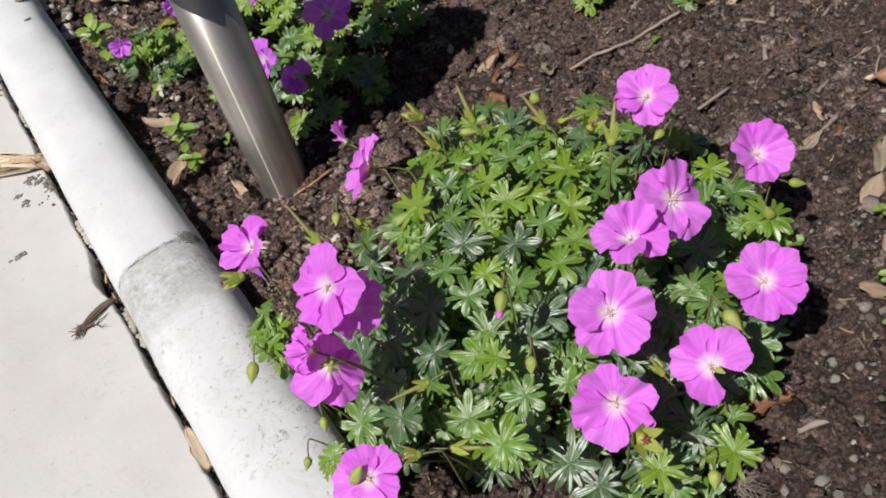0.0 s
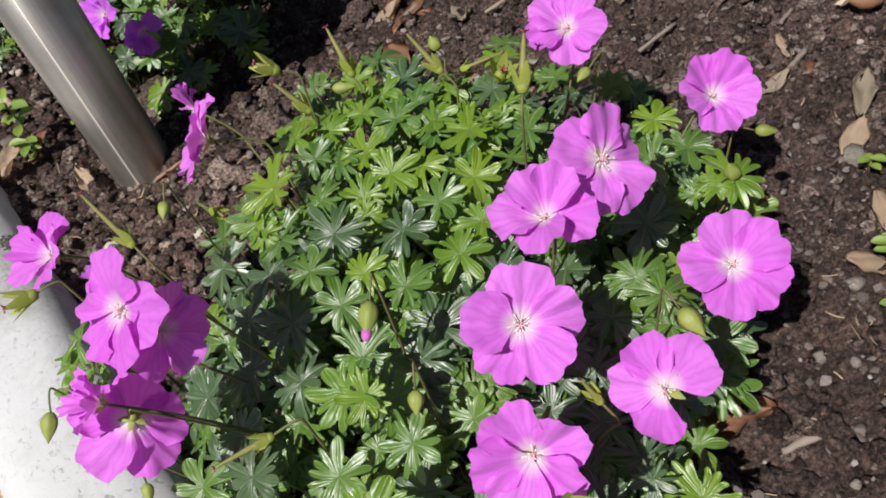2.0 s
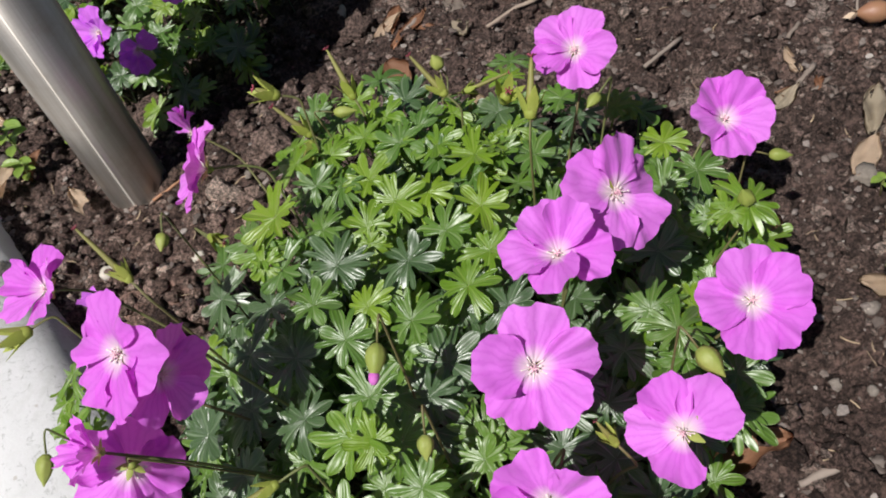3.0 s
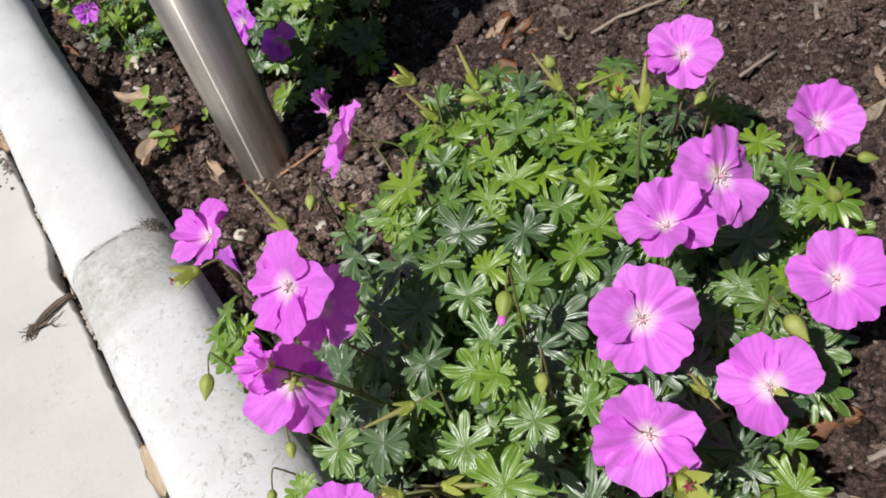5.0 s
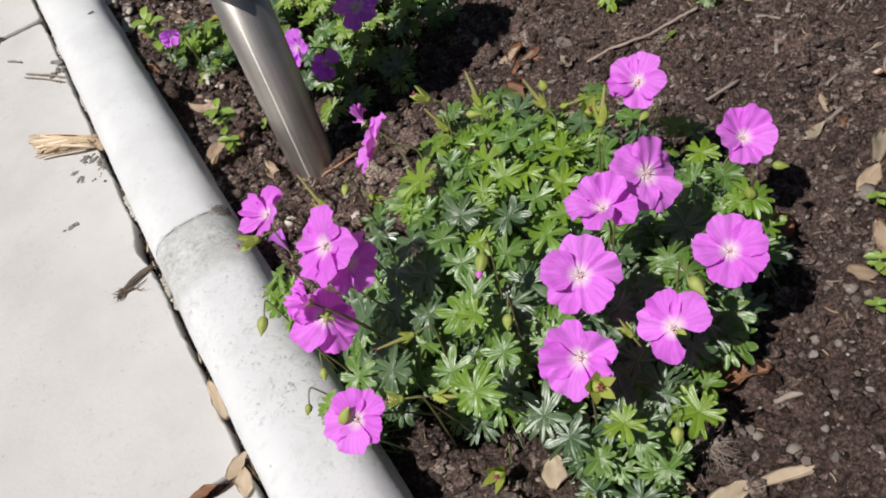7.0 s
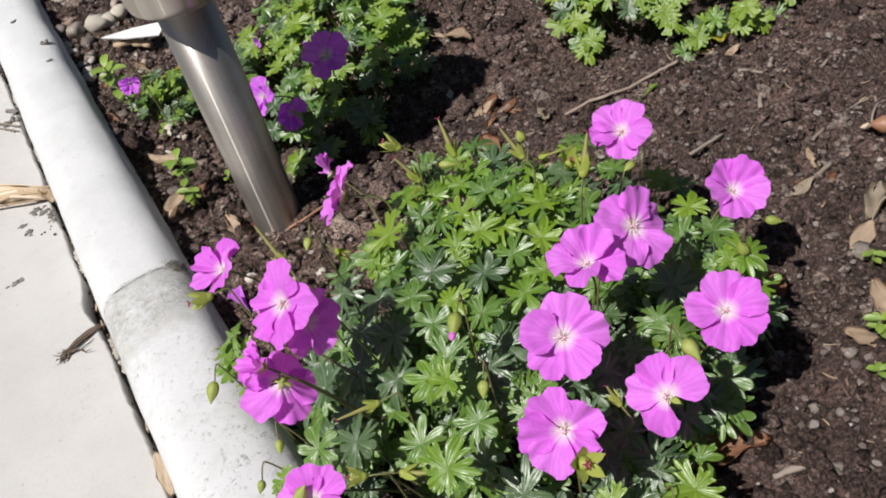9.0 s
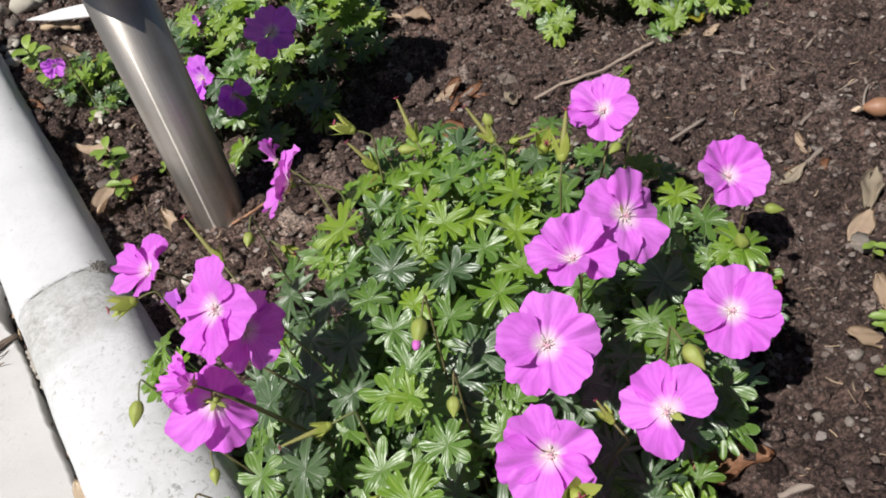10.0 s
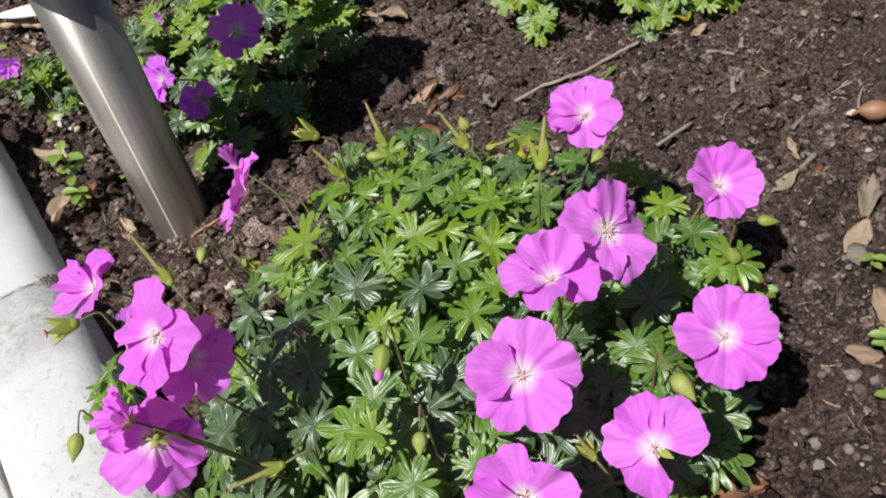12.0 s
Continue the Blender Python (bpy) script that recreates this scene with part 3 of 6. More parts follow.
# ---- geranium: leaves, flowers, buds, fruit ----
def leaf_mesh(name, mat, seed, lobes=5, slim=1.0, droop=0.28, palm=0.22, fork=0.50):
    """A palmate leaf of radius 1 round its stalk: lobes joined into a palm, each parting into three blunt straps."""
    r = random.Random(seed)
    bm = bmesh.new()
    uvs = bm.loops.layers.uv.new("uv")
    spread = radians(r.uniform(275, 308))
    wedge = math.tan(spread / (lobes - 1) / 2) * 0.98
    palm *= r.uniform(0.9, 1.1)
    for i in range(lobes):
        f = i / (lobes - 1) - 0.5
        ang = f * spread + r.uniform(-0.08, 0.08)
        length = (1.0 - 0.24 * abs(f * 2) ** 2) * r.uniform(0.86, 1.08)
        fold, tilt, twist = r.uniform(0.15, 0.75), droop * r.uniform(-0.1, 1.9), r.uniform(-0.5, 0.5)
        sway = r.uniform(-0.13, 0.13)
        body = 0.218 * slim * r.uniform(0.9, 1.12)
        c, s = math.cos(ang), math.sin(ang)

        def at(d, u, lift=0.0):
            out = d * length
            z = -tilt * out * out + 0.14 * out + min(abs(u), 0.2) * fold * (0.3 + out) + twist * u * out + lift
            u += sway * d * d
            return Vector((c * out - s * u, s * out + c * u, z))

        def row(d, hw):
            out = []
            for k in range(-3, 4):
                lift = (-0.020, 0.020, 0.016, -0.008)[abs(k)] * min(1, d / 0.4)
                out.append((bm.verts.new(at(d, hw * k / 3, lift)), (0.5 + k / 6, d)))
            return out

        def strip(one, two):
            for p, q, m, n in zip(one, one[1:], two[1:], two):
                fa = bm.faces.new([v for v, _ in (p, q, m, n)])
                for loop, (_, uv) in zip(fa.loops, (p, q, m, n)):
                    loop[uvs].uv = uv

        neck = min(wedge * palm, body * 0.66)
        rows = [row(d, max(0.012, wedge * d)) for d in (0.03, palm * 0.5, palm)]
        rows += [row(palm + (fork - palm) * 0.22, neck), row(palm + (fork - palm) * 0.62, neck + (body - neck) * 0.55), row(fork, body)]
        for one, two in zip(rows, rows[1:]):
            strip(one, two)
        cuts = r.choice((((0, 2), (2, 4), (4, 6)), ((0, 2), (2, 4), (4, 6)), ((0, 3), (3, 6)), ((0, 2), (2, 6)), ((0, 4), (4, 6))))
        ends = (r.uniform(0.80, 0.92), 1.0, r.uniform(0.80, 0.92)) if len(cuts) == 3 else tuple(1.0 - (hi - lo < 4) * r.uniform(0.06, 0.17) for lo, hi in cuts)
        for (lo, hi), end in zip(cuts, ends):
            base = rows[-1][lo:hi + 1]
            mid = (lo + hi) / 2 - 3
            start, w = body * mid / 3, body * (hi - lo) / 6 * r.uniform(0.92, 1.12)
            away = start * 1.05 + mid * (end - fork) * r.uniform(0.10, 0.20)
            for h, wide in ((0.28, 1.04), (0.55, 1.0), (0.78, 0.78), (0.93, 0.42), (1.0, 0.10)):
                d, u0 = fork + (end - fork) * h, start + (away - start) * h
                ks = [2 * k / (hi - lo) - 1 for k in range(hi - lo + 1)]
                top = [(bm.verts.new(at(d, u0 + w * wide * k, 0.008 - 0.034 * (1 - abs(k)))), (0.5 + mid / 6 + k * (hi - lo) / 12, d)) for k in ks]
                strip(base, top)
                base = top
    bmesh.ops.recalc_face_normals(bm, faces=bm.faces)
    d = r.uniform(0, 6.28)
    tube(bm, bend((0, 0, 0), (0.1 * math.cos(d), 0.1 * math.sin(d), -1.2), (0.9 * math.cos(d), 0.9 * math.sin(d), -3.0), 4), 0.040, 3)
    return mesh_of(name, bm, mat)


LEAF_FAR = leaf_material("leaf_pale", (0.235, 0.345, 0.010), (0.125, 0.235, 0.012), (0.42, 0.52, 0.15), 0.5, 0.22)
LEAVES = {}
for tone, mat, cut in (("b", LEAF_BRIGHT, 0.57), ("m", LEAF_MID, 0.54), ("d", LEAF_DARK, 0.50)):
    LEAVES[tone] = [leaf_mesh("leaf", mat, 11 * k + ord(tone), (5, 5, 6, 5, 5, 6)[k], (1.14, 1.05, 0.97, 1.24, 1.18, 1.04)[k], (0.28, 0.15, 0.4, 0.05, 0.3, 0.5)[k], (0.20, 0.24, 0.21, 0.27, 0.18, 0.24)[k], cut + (0.0, -0.05, 0.02, 0.07, 0.0, 0.05)[k]) for k in range(6)]
LEAVES["f"] = [leaf_mesh("leaf", LEAF_FAR, 71 + k * 5, 5, 1.35, 0.35, 0.38, 0.66) for k in range(3)]


def put_leaf(plant, place, radius, tone, n, spin, r):
    return part("leaf", r.choice(LEAVES[tone]), None, plant, m=facing(place, n, spin, radius))


def petal_mesh(r, cup, ruffle, mat, half=46.0, notch=0.05):
    """A fan-shaped petal with a rounded, faintly notched rim, of length 1 along y, its claw at the origin."""
    bm = bmesh.new()
    uvs = bm.loops.layers.uv.new("uv")
    nu, nv = 22, 13
    ph, ph2, ph3, skew = r.uniform(0, 6), r.uniform(0, 6), r.uniform(0, 6), r.uniform(-0.22, 0.22)
    rise0, rise1 = radians(cup + 16 + r.uniform(-5, 5)), radians(cup - 16 + r.uniform(-16, 12))
    half = radians(half)
    run, zz, spine = 0.0, 0.0, [(0.0, 0.0)]
    for j in range(1, nv + 1):
        a = rise0 + (rise1 - rise0) * (j / nv)
        run, zz = run + math.cos(a) / nv, zz + math.sin(a) / nv
        spine.append((run, zz))
    shoulder, round_off = r.uniform(0.39, 0.53), r.uniform(2.6, 3.4)
    pleats, curl = r.uniform(8, 12), r.uniform(-0.06, 0.10)
    grid = []
    for j in range(nv + 1):
        v = j / nv
        row = []
        for i in range(nu + 1):
            u = 2 * i / nu - 1
            rim = 1 - shoulder * abs(u - skew * 0.35) ** round_off - notch * math.exp(-((u - skew) / 0.16) ** 2)
            rim -= 0.022 * math.sin(6 * u + ph) + 0.018 * math.sin(15 * u + ph2) + 0.012 * math.sin(31 * u + ph3)
            k = 1 + (rim - 1) * v ** 1.4
            ang = u * half * (0.66 + 0.34 * math.sin(math.pi / 2 * min(1, v / 0.5)))
            y, z = spine[j]
            z += curl * u * u * v * (1 - 0.5 * v) - 0.034 * math.exp(-(u / 0.13) ** 2) * v
            z += 0.013 * math.sin(pleats * u + ph3) * math.sin(math.pi * min(1, v * 1.1)) * (0.5 + 0.5 * abs(u))
            z += ruffle * v * v * (0.70 * math.sin(3.2 * u + ph) + 0.55 * math.sin(6.5 * u + ph2) * abs(u) + 0.40 * v * math.sin(12 * u + ph3))
            z += 0.110 * v * noise.noise(Vector((u * 2.2 + ph, v * 2.5, ph2))) + 0.026 * v * noise.noise(Vector((u * 7 + ph, v * 4, ph3)))
            row.append(bm.verts.new((y * k * math.sin(ang), y * k * math.cos(ang), z)))
        grid.append(row)
    for j in range(nv):
        for i in range(nu):
            fa = bm.faces.new((grid[j][i], grid[j][i + 1], grid[j + 1][i + 1], grid[j + 1][i]))
            for loop, (a, b) in zip(fa.loops, ((i, j), (i + 1, j), (i + 1, j + 1), (i, j + 1))):
                loop[uvs].uv = (a / nu, b / nv)
    bmesh.ops.remove_doubles(bm, verts=grid[0], dist=1e-6)
    return mesh_of("petal", bm, mat)


def sepal_bm(bm, n=5, length=0.42, width=0.13, rise=25, start=0.05, twist=0.0):
    for k in range(n):
        a = 2 * math.pi * k / n + twist
        c, s = math.cos(a), math.sin(a)
        rings = []
        for j in range(5):
            v = j / 4
            w = width * math.sin(math.pi * (0.16 + 0.84 * v) ** 0.8) + 0.004
            d = start + length * v * math.cos(radians(rise))
            z = length * v * math.sin(radians(rise))
            rings.append([bm.verts.new((c * d - s * w * q, s * d + c * w * q, z + abs(q) * w * 0.35)) for q in (-1, 0, 1)])
        for one, two in zip(rings, rings[1:]):
            for q in (0, 1):
                bm.faces.new((one[q], one[q + 1], two[q + 1], two[q]))


def calyx_mesh(reach=0.34):
    bm = bmesh.new()
    sepal_bm(bm, 5, reach, reach * 0.25, 16)
    lathe(bm, [(0.03, -0.10), (0.075, -0.06), (0.085, 0.0), (0.06, 0.03)], 8)
    return mesh_of("calyx", bm, CALYX)


def stamens_mesh(seed):
    r = random.Random(seed)
    bm = bmesh.new()
    for k in range(10):
        a = 2 * math.pi * k / 10 + r.uniform(-0.15, 0.15)
        d = (0.10, 0.17)[k % 2] * r.uniform(0.85, 1.2)
        top = Vector((d * math.cos(a), d * math.sin(a), r.uniform(0.08, 0.15)))
        tube(bm, bend((0.02 * math.cos(a), 0.02 * math.sin(a), 0), (0.04 * math.cos(a), 0.04 * math.sin(a), 0.09), top, 3), 0.011, 3)
        lump(bm, top, 0.020, 0.1, 1, k, 0.7)
    return mesh_of("stamen_ring", bm, STAMEN)


def stigma_mesh():
    bm = bmesh.new()
    tube(bm, [Vector((0, 0, 0)), Vector((0, 0, 0.12))], [0.03, 0.018], 5)
    for k in range(5):
        a = 2 * math.pi * k / 5
        tube(bm, bend((0, 0, 0.11), (0.02 * math.cos(a), 0.02 * math.sin(a), 0.16), (0.07 * math.cos(a), 0.07 * math.sin(a), 0.15), 3), 0.015, 3)
    return mesh_of("stigma", bm, STIGMA)


CALYX_MESH, CALYX_SMALL, STIGMA_MESH = calyx_mesh(), calyx_mesh(0.20), stigma_mesh()
STAMENS = [stamens_mesh(k) for k in range(4)]


def stem_bm(tip, back, root, radius, pull=0.03):
    """A stalk from a root to the back of a flower or bud."""
    bm = bmesh.new()
    tip, root = Vector(tip), Vector(root)
    low = tip + Vector(back) * pull
    low.z = min(low.z, tip.z + 0.012)
    mid = root.lerp(low, 0.55) + Vector((0, 0, 0.012))
    a = bend(root, mid, low, 7)
    b = bend(low, low + (low - mid).normalized() * pull * 0.3, tip, 5)
    pts = a + b[1:]
    tube(bm, pts, [radius * (1.25 - 0.4 * i / len(pts)) for i in range(len(pts))], 5)
    return bm


def flower(plant, spec, root, seed, mat, full=1.0):
    """A flower at x, y, z facing n: radius, rise of its petals, and the turn of each petal (or of the first)."""
    x, y, z, nx, ny, nz, radius, cup, turns = spec
    r = random.Random(seed)
    if not isinstance(turns, tuple):
        turns = tuple(turns + 72 * k for k in range(5))
    m = facing((x, y, z), (nx, ny, nz), 0, radius)
    head = part("flower", CALYX_MESH if nz > 0 else CALYX_SMALL, None, plant, "open magenta flower with a pale centre and ruffled petals", m=m)
    order = sorted(t % 360 for t in turns)
    for k, t in enumerate(order):
        gap = ((order[(k + 1) % len(order)] - order[k - 1]) % 360) / 2
        half = (max(44.0, min(58.0, gap * 0.72)) + r.uniform(-2, 3)) * full
        m = Matrix.Rotation(radians(t + r.uniform(-3, 3)), 4, "Z") @ Matrix.Translation((0, 0.02, 0.05 + 0.006 * (k % 3))) @ Matrix.Rotation(radians(5 + r.uniform(-5, 5)), 4, "Y") @ Matrix.Rotation(radians(r.uniform(-14, 12)), 4, "X") @ Matrix.Scale(r.uniform(0.97, 1.07), 4)
        part("petal", petal_mesh(r, cup, 0.092 + 0.0012 * cup, mat, half, r.uniform(0.0, 0.09)), None, head, m=m)
    part("stamen_ring", STAMENS[seed % 4], None, head, m=Matrix.Translation((0, 0, 0.05)))
    part("stigma", STIGMA_MESH, None, head, m=Matrix.Translation((0, 0, 0.05)))
    stalk = stem_bm((x, y, z), Vector((-nx, -ny, -nz)), root, 0.00065 if nz > 0 else 0.00045, 0.03 if nz > 0 else 0.006)
    part("flower_stalk", stalk, STEM, plant)


def bud_mesh():
    bm = bmesh.new()
    sides = 15
    rings = []
    for j in range(9):
        v = j / 8
        rad = (0.20, 0.40, 0.49, 0.50, 0.46, 0.38, 0.26, 0.13, 0.03)[j]
        rings.append([bm.verts.new((rad * (1 + 0.11 * math.cos(5 * 2 * math.pi * k / sides)) * math.cos(2 * math.pi * k / sides), rad * (1 + 0.11 * math.cos(5 * 2 * math.pi * k / sides)) * math.sin(2 * math.pi * k / sides), v)) for k in range(sides)])
    for one, two in zip(rings, rings[1:]):
        for k in range(sides):
            bm.faces.new((one[k], one[(k + 1) % sides], two[(k + 1) % sides], two[k]))
    bm.faces.new(rings[0][::-1])
    bm.faces.new(rings[-1])
    return mesh_of("bud", bm, CALYX)


def pink_tip_mesh():
    bm = bmesh.new()
    lathe(bm, [(0.28, 0.80), (0.29, 0.92), (0.22, 1.03), (0.08, 1.09)], 10)
    return mesh_of("petal_tip", bm, PINK)


BUD = bud_mesh()


def bud(plant, spec, root, seed, pink=False):
    x, y, z, nx, ny, nz, length, half = spec
    d = Vector((nx, ny, nz)).normalized()
    base = Vector((x, y, z)) - d * length * 0.5
    half *= 0.86
    m = facing(base, d, seed * 37) @ Matrix.Diagonal((2 * half, 2 * half, length, 1))
    ob = part("bud", BUD, None, plant, "hairy green flower bud", m=m)
    if pink:
        part("petal_tip", pink_tip_mesh(), None, ob, "magenta petal tip breaking out of the bud")
    part("bud_stalk", stem_bm(base, -d, root, 0.0005, 0.010), STEM, plant)


def beak_mesh():
    bm = bmesh.new()
    pts = [Vector((0, 0, 0)), Vector((0, 0, 0.15)), Vector((0.01, 0, 0.5)), Vector((0.02, 0, 0.85)), Vector((0.02, 0, 1.0))]
    tube(bm, pts, [0.15, 0.17, 0.13, 0.085, 0.05], 8)
    return mesh_of("beak", bm, BEAK_GREEN)


def fruit_calyx_mesh():
    bm = bmesh.new()
    sepal_bm(bm, 5, 2.4, 0.44, 66, 0.30)
    lathe(bm, [(0.14, -0.25), (0.40, -0.10), (0.52, 0.3), (0.42, 0.8), (0.2, 1.1)], 10)
    return mesh_of("fruit", bm, SEPAL)


BEAK, FRUIT = beak_mesh(), fruit_calyx_mesh()


def fruit(plant, spec, root, seed):
    x, y, z, nx, ny, nz, length, half = spec
    d = Vector((nx, ny, nz)).normalized()
    m = facing((x, y, z), d, seed * 23, half)
    ob = part("seed_head", FRUIT, None, plant, "green seed head with pointed sepals and a beak", m=m)
    k = length / half
    part("beak", BEAK, None, ob, m=Matrix.Translation((0, 0, 0.5)) @ Matrix.Diagonal((2.1, 2.1, k, 1)))
    stars = bmesh.new()
    for q in range(5):
        a = 2 * math.pi * q / 5
        tube(stars, bend((0, 0, 0), (0.1 * math.cos(a), 0.1 * math.sin(a), 0.2), (0.35 * math.cos(a), 0.35 * math.sin(a), 0.25), 3), 0.07, 3)
    part("style", stars, STYLE, ob, "reddish withered style tips", m=Matrix.Translation((0.06, 0, 0.5 + k)))
    part("seed_head_stalk", stem_bm((x, y, z), -d, root, 0.0006, 0.012), STEM, plant)


# the large plant
PLANT_C, PLANT_A, PLANT_B = Vector((0.022, 0.315, 0)), 0.160, 0.168


def canopy(x, y):
    q = math.hypot((x - PLANT_C.x) / PLANT_A, (y - PLANT_C.y) / PLANT_B)
    clump = 0.86 + 0.42 * noise.noise(Vector((x * 24, y * 24, 2.5)))
    return (0.030 + 0.084 * math.sqrt(max(0, 1 - q ** 2.6))) * min(1.05, clump) if q < 1 else 0.0


FLOWERS = [
    (0.0478, 0.2572, 0.1465, 0.040, -0.689, 0.724, 0.0216, 16, (72, 347, 278, 212, 145)),
    (0.1276, 0.2785, 0.1297, -0.092, -0.341, 0.935, 0.0210, 19, (107, 27, 312, 244, 180)),
    (0.1506, 0.3926, 0.1023, 0.157, -0.435, 0.887, 0.0213, 28, (14, 308, 232, 156, 87)),
    (0.0888, 0.4212, 0.1342, -0.143, -0.418, 0.897, 0.0218, 26, (67, 349, 267, 202, 131)),
    (0.0856, 0.3164, 0.1569, 0.515, -0.511, 0.688, 0.0216, 10, (33, 318, 254, 182, 119)),
    (0.0624, 0.2927, 0.1562, -0.072, -0.200, 0.977, 0.0211, 32, (48, 342, 274, 200, 126)),
    (-0.0905, 0.2751, 0.1661, -0.450, -0.450, 0.770, 0.0232, 20, (12, 91, 155, 225, 298)),
    (-0.0838, 0.2722, 0.1545, 0.90, -0.31, 0.30, 0.0185, 16, (311, 232, 163, 100, 31)),
    (-0.1582, 0.3438, 0.1234, -0.395, -0.360, 0.845, 0.0205, 27, (29, 102, 167, 239, 315)),
]
FLOWERS += [
    (0.0462, 0.2176, 0.1288, -0.222, -0.787, 0.576, 0.0223, 24, (33, 104, 172, 252, 314)),
    (0.0950, 0.2387, 0.1188, -0.419, -0.560, 0.715, 0.0206, 14, (109, 44, 342, 180)),
    (-0.0784, 0.1959, 0.1101, -0.089, -0.567, 0.819, 0.0191, 25, (27, 106, 185, 260, 317)),
    (-0.1000, 0.2452, 0.1540, -0.55, -0.15, 0.80, 0.0140, 44, 20),
    (-0.0937, 0.2438, 0.1446, -0.35, 0.05, -0.93, 0.0225, 20, 10),
    (-0.1157, 0.4577, 0.0949, -0.72, 0.30, 0.62, 0.0175, 50, (20, 75, 130)),
    (-0.0847, 0.3889, 0.1349, -0.79, -0.20, 0.58, 0.0215, 22, 20),
    (0.0185, 0.4530, 0.0750, 0.35, 0.53, 0.77, 0.0100, 50, 0),
]
BUD_ROWS = [
    (-0.1536, 0.2660, 0.1057, -0.19, -0.83, -0.52, 0.0129, 0.0040),
    (-0.1248, 0.2215, 0.0773, -0.19, -0.83, -0.52, 0.0076, 0.0027),
    (-0.1130, 0.2383, 0.0900, 0.12, -0.87, -0.48, 0.0082, 0.0028),
    (-0.0837, 0.1951, 0.1175, 0.53, 0.25, 0.81, 0.0140, 0.0039),
    (-0.0053, 0.2649, 0.1516, -0.20, -0.92, -0.34, 0.0131, 0.0040),
    (0.0066, 0.2410, 0.1297, -0.07, -0.89, -0.46, 0.0091, 0.0034),
    (0.1086, 0.2583, 0.1274, 0.50, -0.83, -0.23, 0.0130, 0.0047),
    (0.1724, 0.3740, 0.0936, 0.98, -0.19, -0.08, 0.0103, 0.0033),
    (0.0918, 0.1986, 0.0733, -0.07, -0.89, -0.46, 0.0103, 0.0039),
    (-0.1060, 0.3560, 0.1280, -0.03, -0.98, -0.21, 0.0090, 0.0034),
    (-0.0248, 0.4298, 0.1172, 0.99, -0.11, -0.02, 0.0119, 0.0034),
]
BUD_ROWS += [
    (0.0186, 0.4971, 0.0809, -0.26, -0.01, 0.97, 0.0108, 0.0046),
    (0.0894, 0.3781, 0.1442, -0.68, -0.73, -0.04, 0.0091, 0.0029),
    (0.1500, 0.3520, 0.0960, -0.35, -0.03, 0.93, 0.0114, 0.0043),
]
FRUIT_ROWS = [
    (-0.0380, 0.2110, 0.1050, 0.99, -0.10, 0.11, 0.0144, 0.0049),
    (-0.0520, 0.2030, 0.1180, -0.91, -0.23, 0.36, 0.0056, 0.0045),
    (-0.0450, 0.2340, 0.1340, -0.89, -0.44, 0.07, 0.0199, 0.0037),
    (0.0720, 0.2420, 0.1080, -0.49, 0.46, 0.74, 0.0104, 0.0035),
    (-0.0520, 0.4240, 0.1400, -0.79, -0.06, 0.61, 0.0080, 0.0058),
    (-0.0480, 0.4360, 0.1000, -0.66, 0.34, 0.67, 0.0213, 0.0050),
    (-0.0230, 0.4490, 0.1080, -0.33, 0.63, 0.71, 0.0251, 0.0050),
    (0.0250, 0.4310, 0.1150, -0.55, 0.52, 0.66, 0.0229, 0.0048),
    (0.0630, 0.3840, 0.1360, 0.17, 0.71, 0.68, 0.0222, 0.0060),
    (0.0330, 0.4500, 0.0970, 0.97, 0.14, 0.18, 0.0232, 0.0035),
    (-0.1100, 0.3280, 0.1400, -0.55, 0.52, 0.66, 0.0278, 0.0042),
]
FRUIT_ROWS += [
    (-0.1600, 0.3200, 0.1280, -0.83, -0.52, 0.21, 0.0094, 0.0060),
    (-0.1100, 0.4010, 0.0750, 0.75, -0.65, 0.11, 0.0086, 0.0043),
    (0.0530, 0.1940, 0.1380, 0.25, -0.54, 0.80, 0.0041, 0.0066),
    (0.0530, 0.4350, 0.1000, 0.28, -0.31, 0.91, 0.0053, 0.0064),
    (-0.0510, 0.4400, 0.0900, -0.34, -0.94, 0.08, 0.0079, 0.0059),
    (-0.0125, 0.2045, 0.0240, -0.35, -0.75, 0.55, 0.0052, 0.0068),
]
BRIGHT_LEAVES = [
    (-0.058, 0.368, 0.118, 0.0161),
    (0.035, 0.362, 0.109, 0.0144),
    (-0.004, 0.372, 0.110, 0.0147),
    (0.025, 0.322, 0.106, 0.0145),
    (0.035, 0.398, 0.104, 0.0152),
    (-0.020, 0.427, 0.100, 0.0137),
    (0.017, 0.411, 0.102, 0.0133),
    (0.055, 0.463, 0.090, 0.0118),
    (-0.019, 0.248, 0.132, 0.0156),
    (-0.010, 0.201, 0.125, 0.0157),
    (0.105, 0.215, 0.070, 0.0147),
    (0.152, 0.352, 0.090, 0.0169),
    (0.127, 0.406, 0.080, 0.0132),
    (-0.157, 0.316, 0.096, 0.0126),
    (-0.148, 0.287, 0.100, 0.0120),
    (-0.109, 0.223, 0.080, 0.0113),
    (0.064, 0.199, 0.090, 0.0113),
    (-0.066, 0.356, 0.110, 0.0133),
    (-0.054, 0.413, 0.104, 0.0135),
    (-0.037, 0.416, 0.103, 0.0135),
    (-0.016, 0.388, 0.110, 0.0129),
    (-0.009, 0.442, 0.097, 0.0124),
]
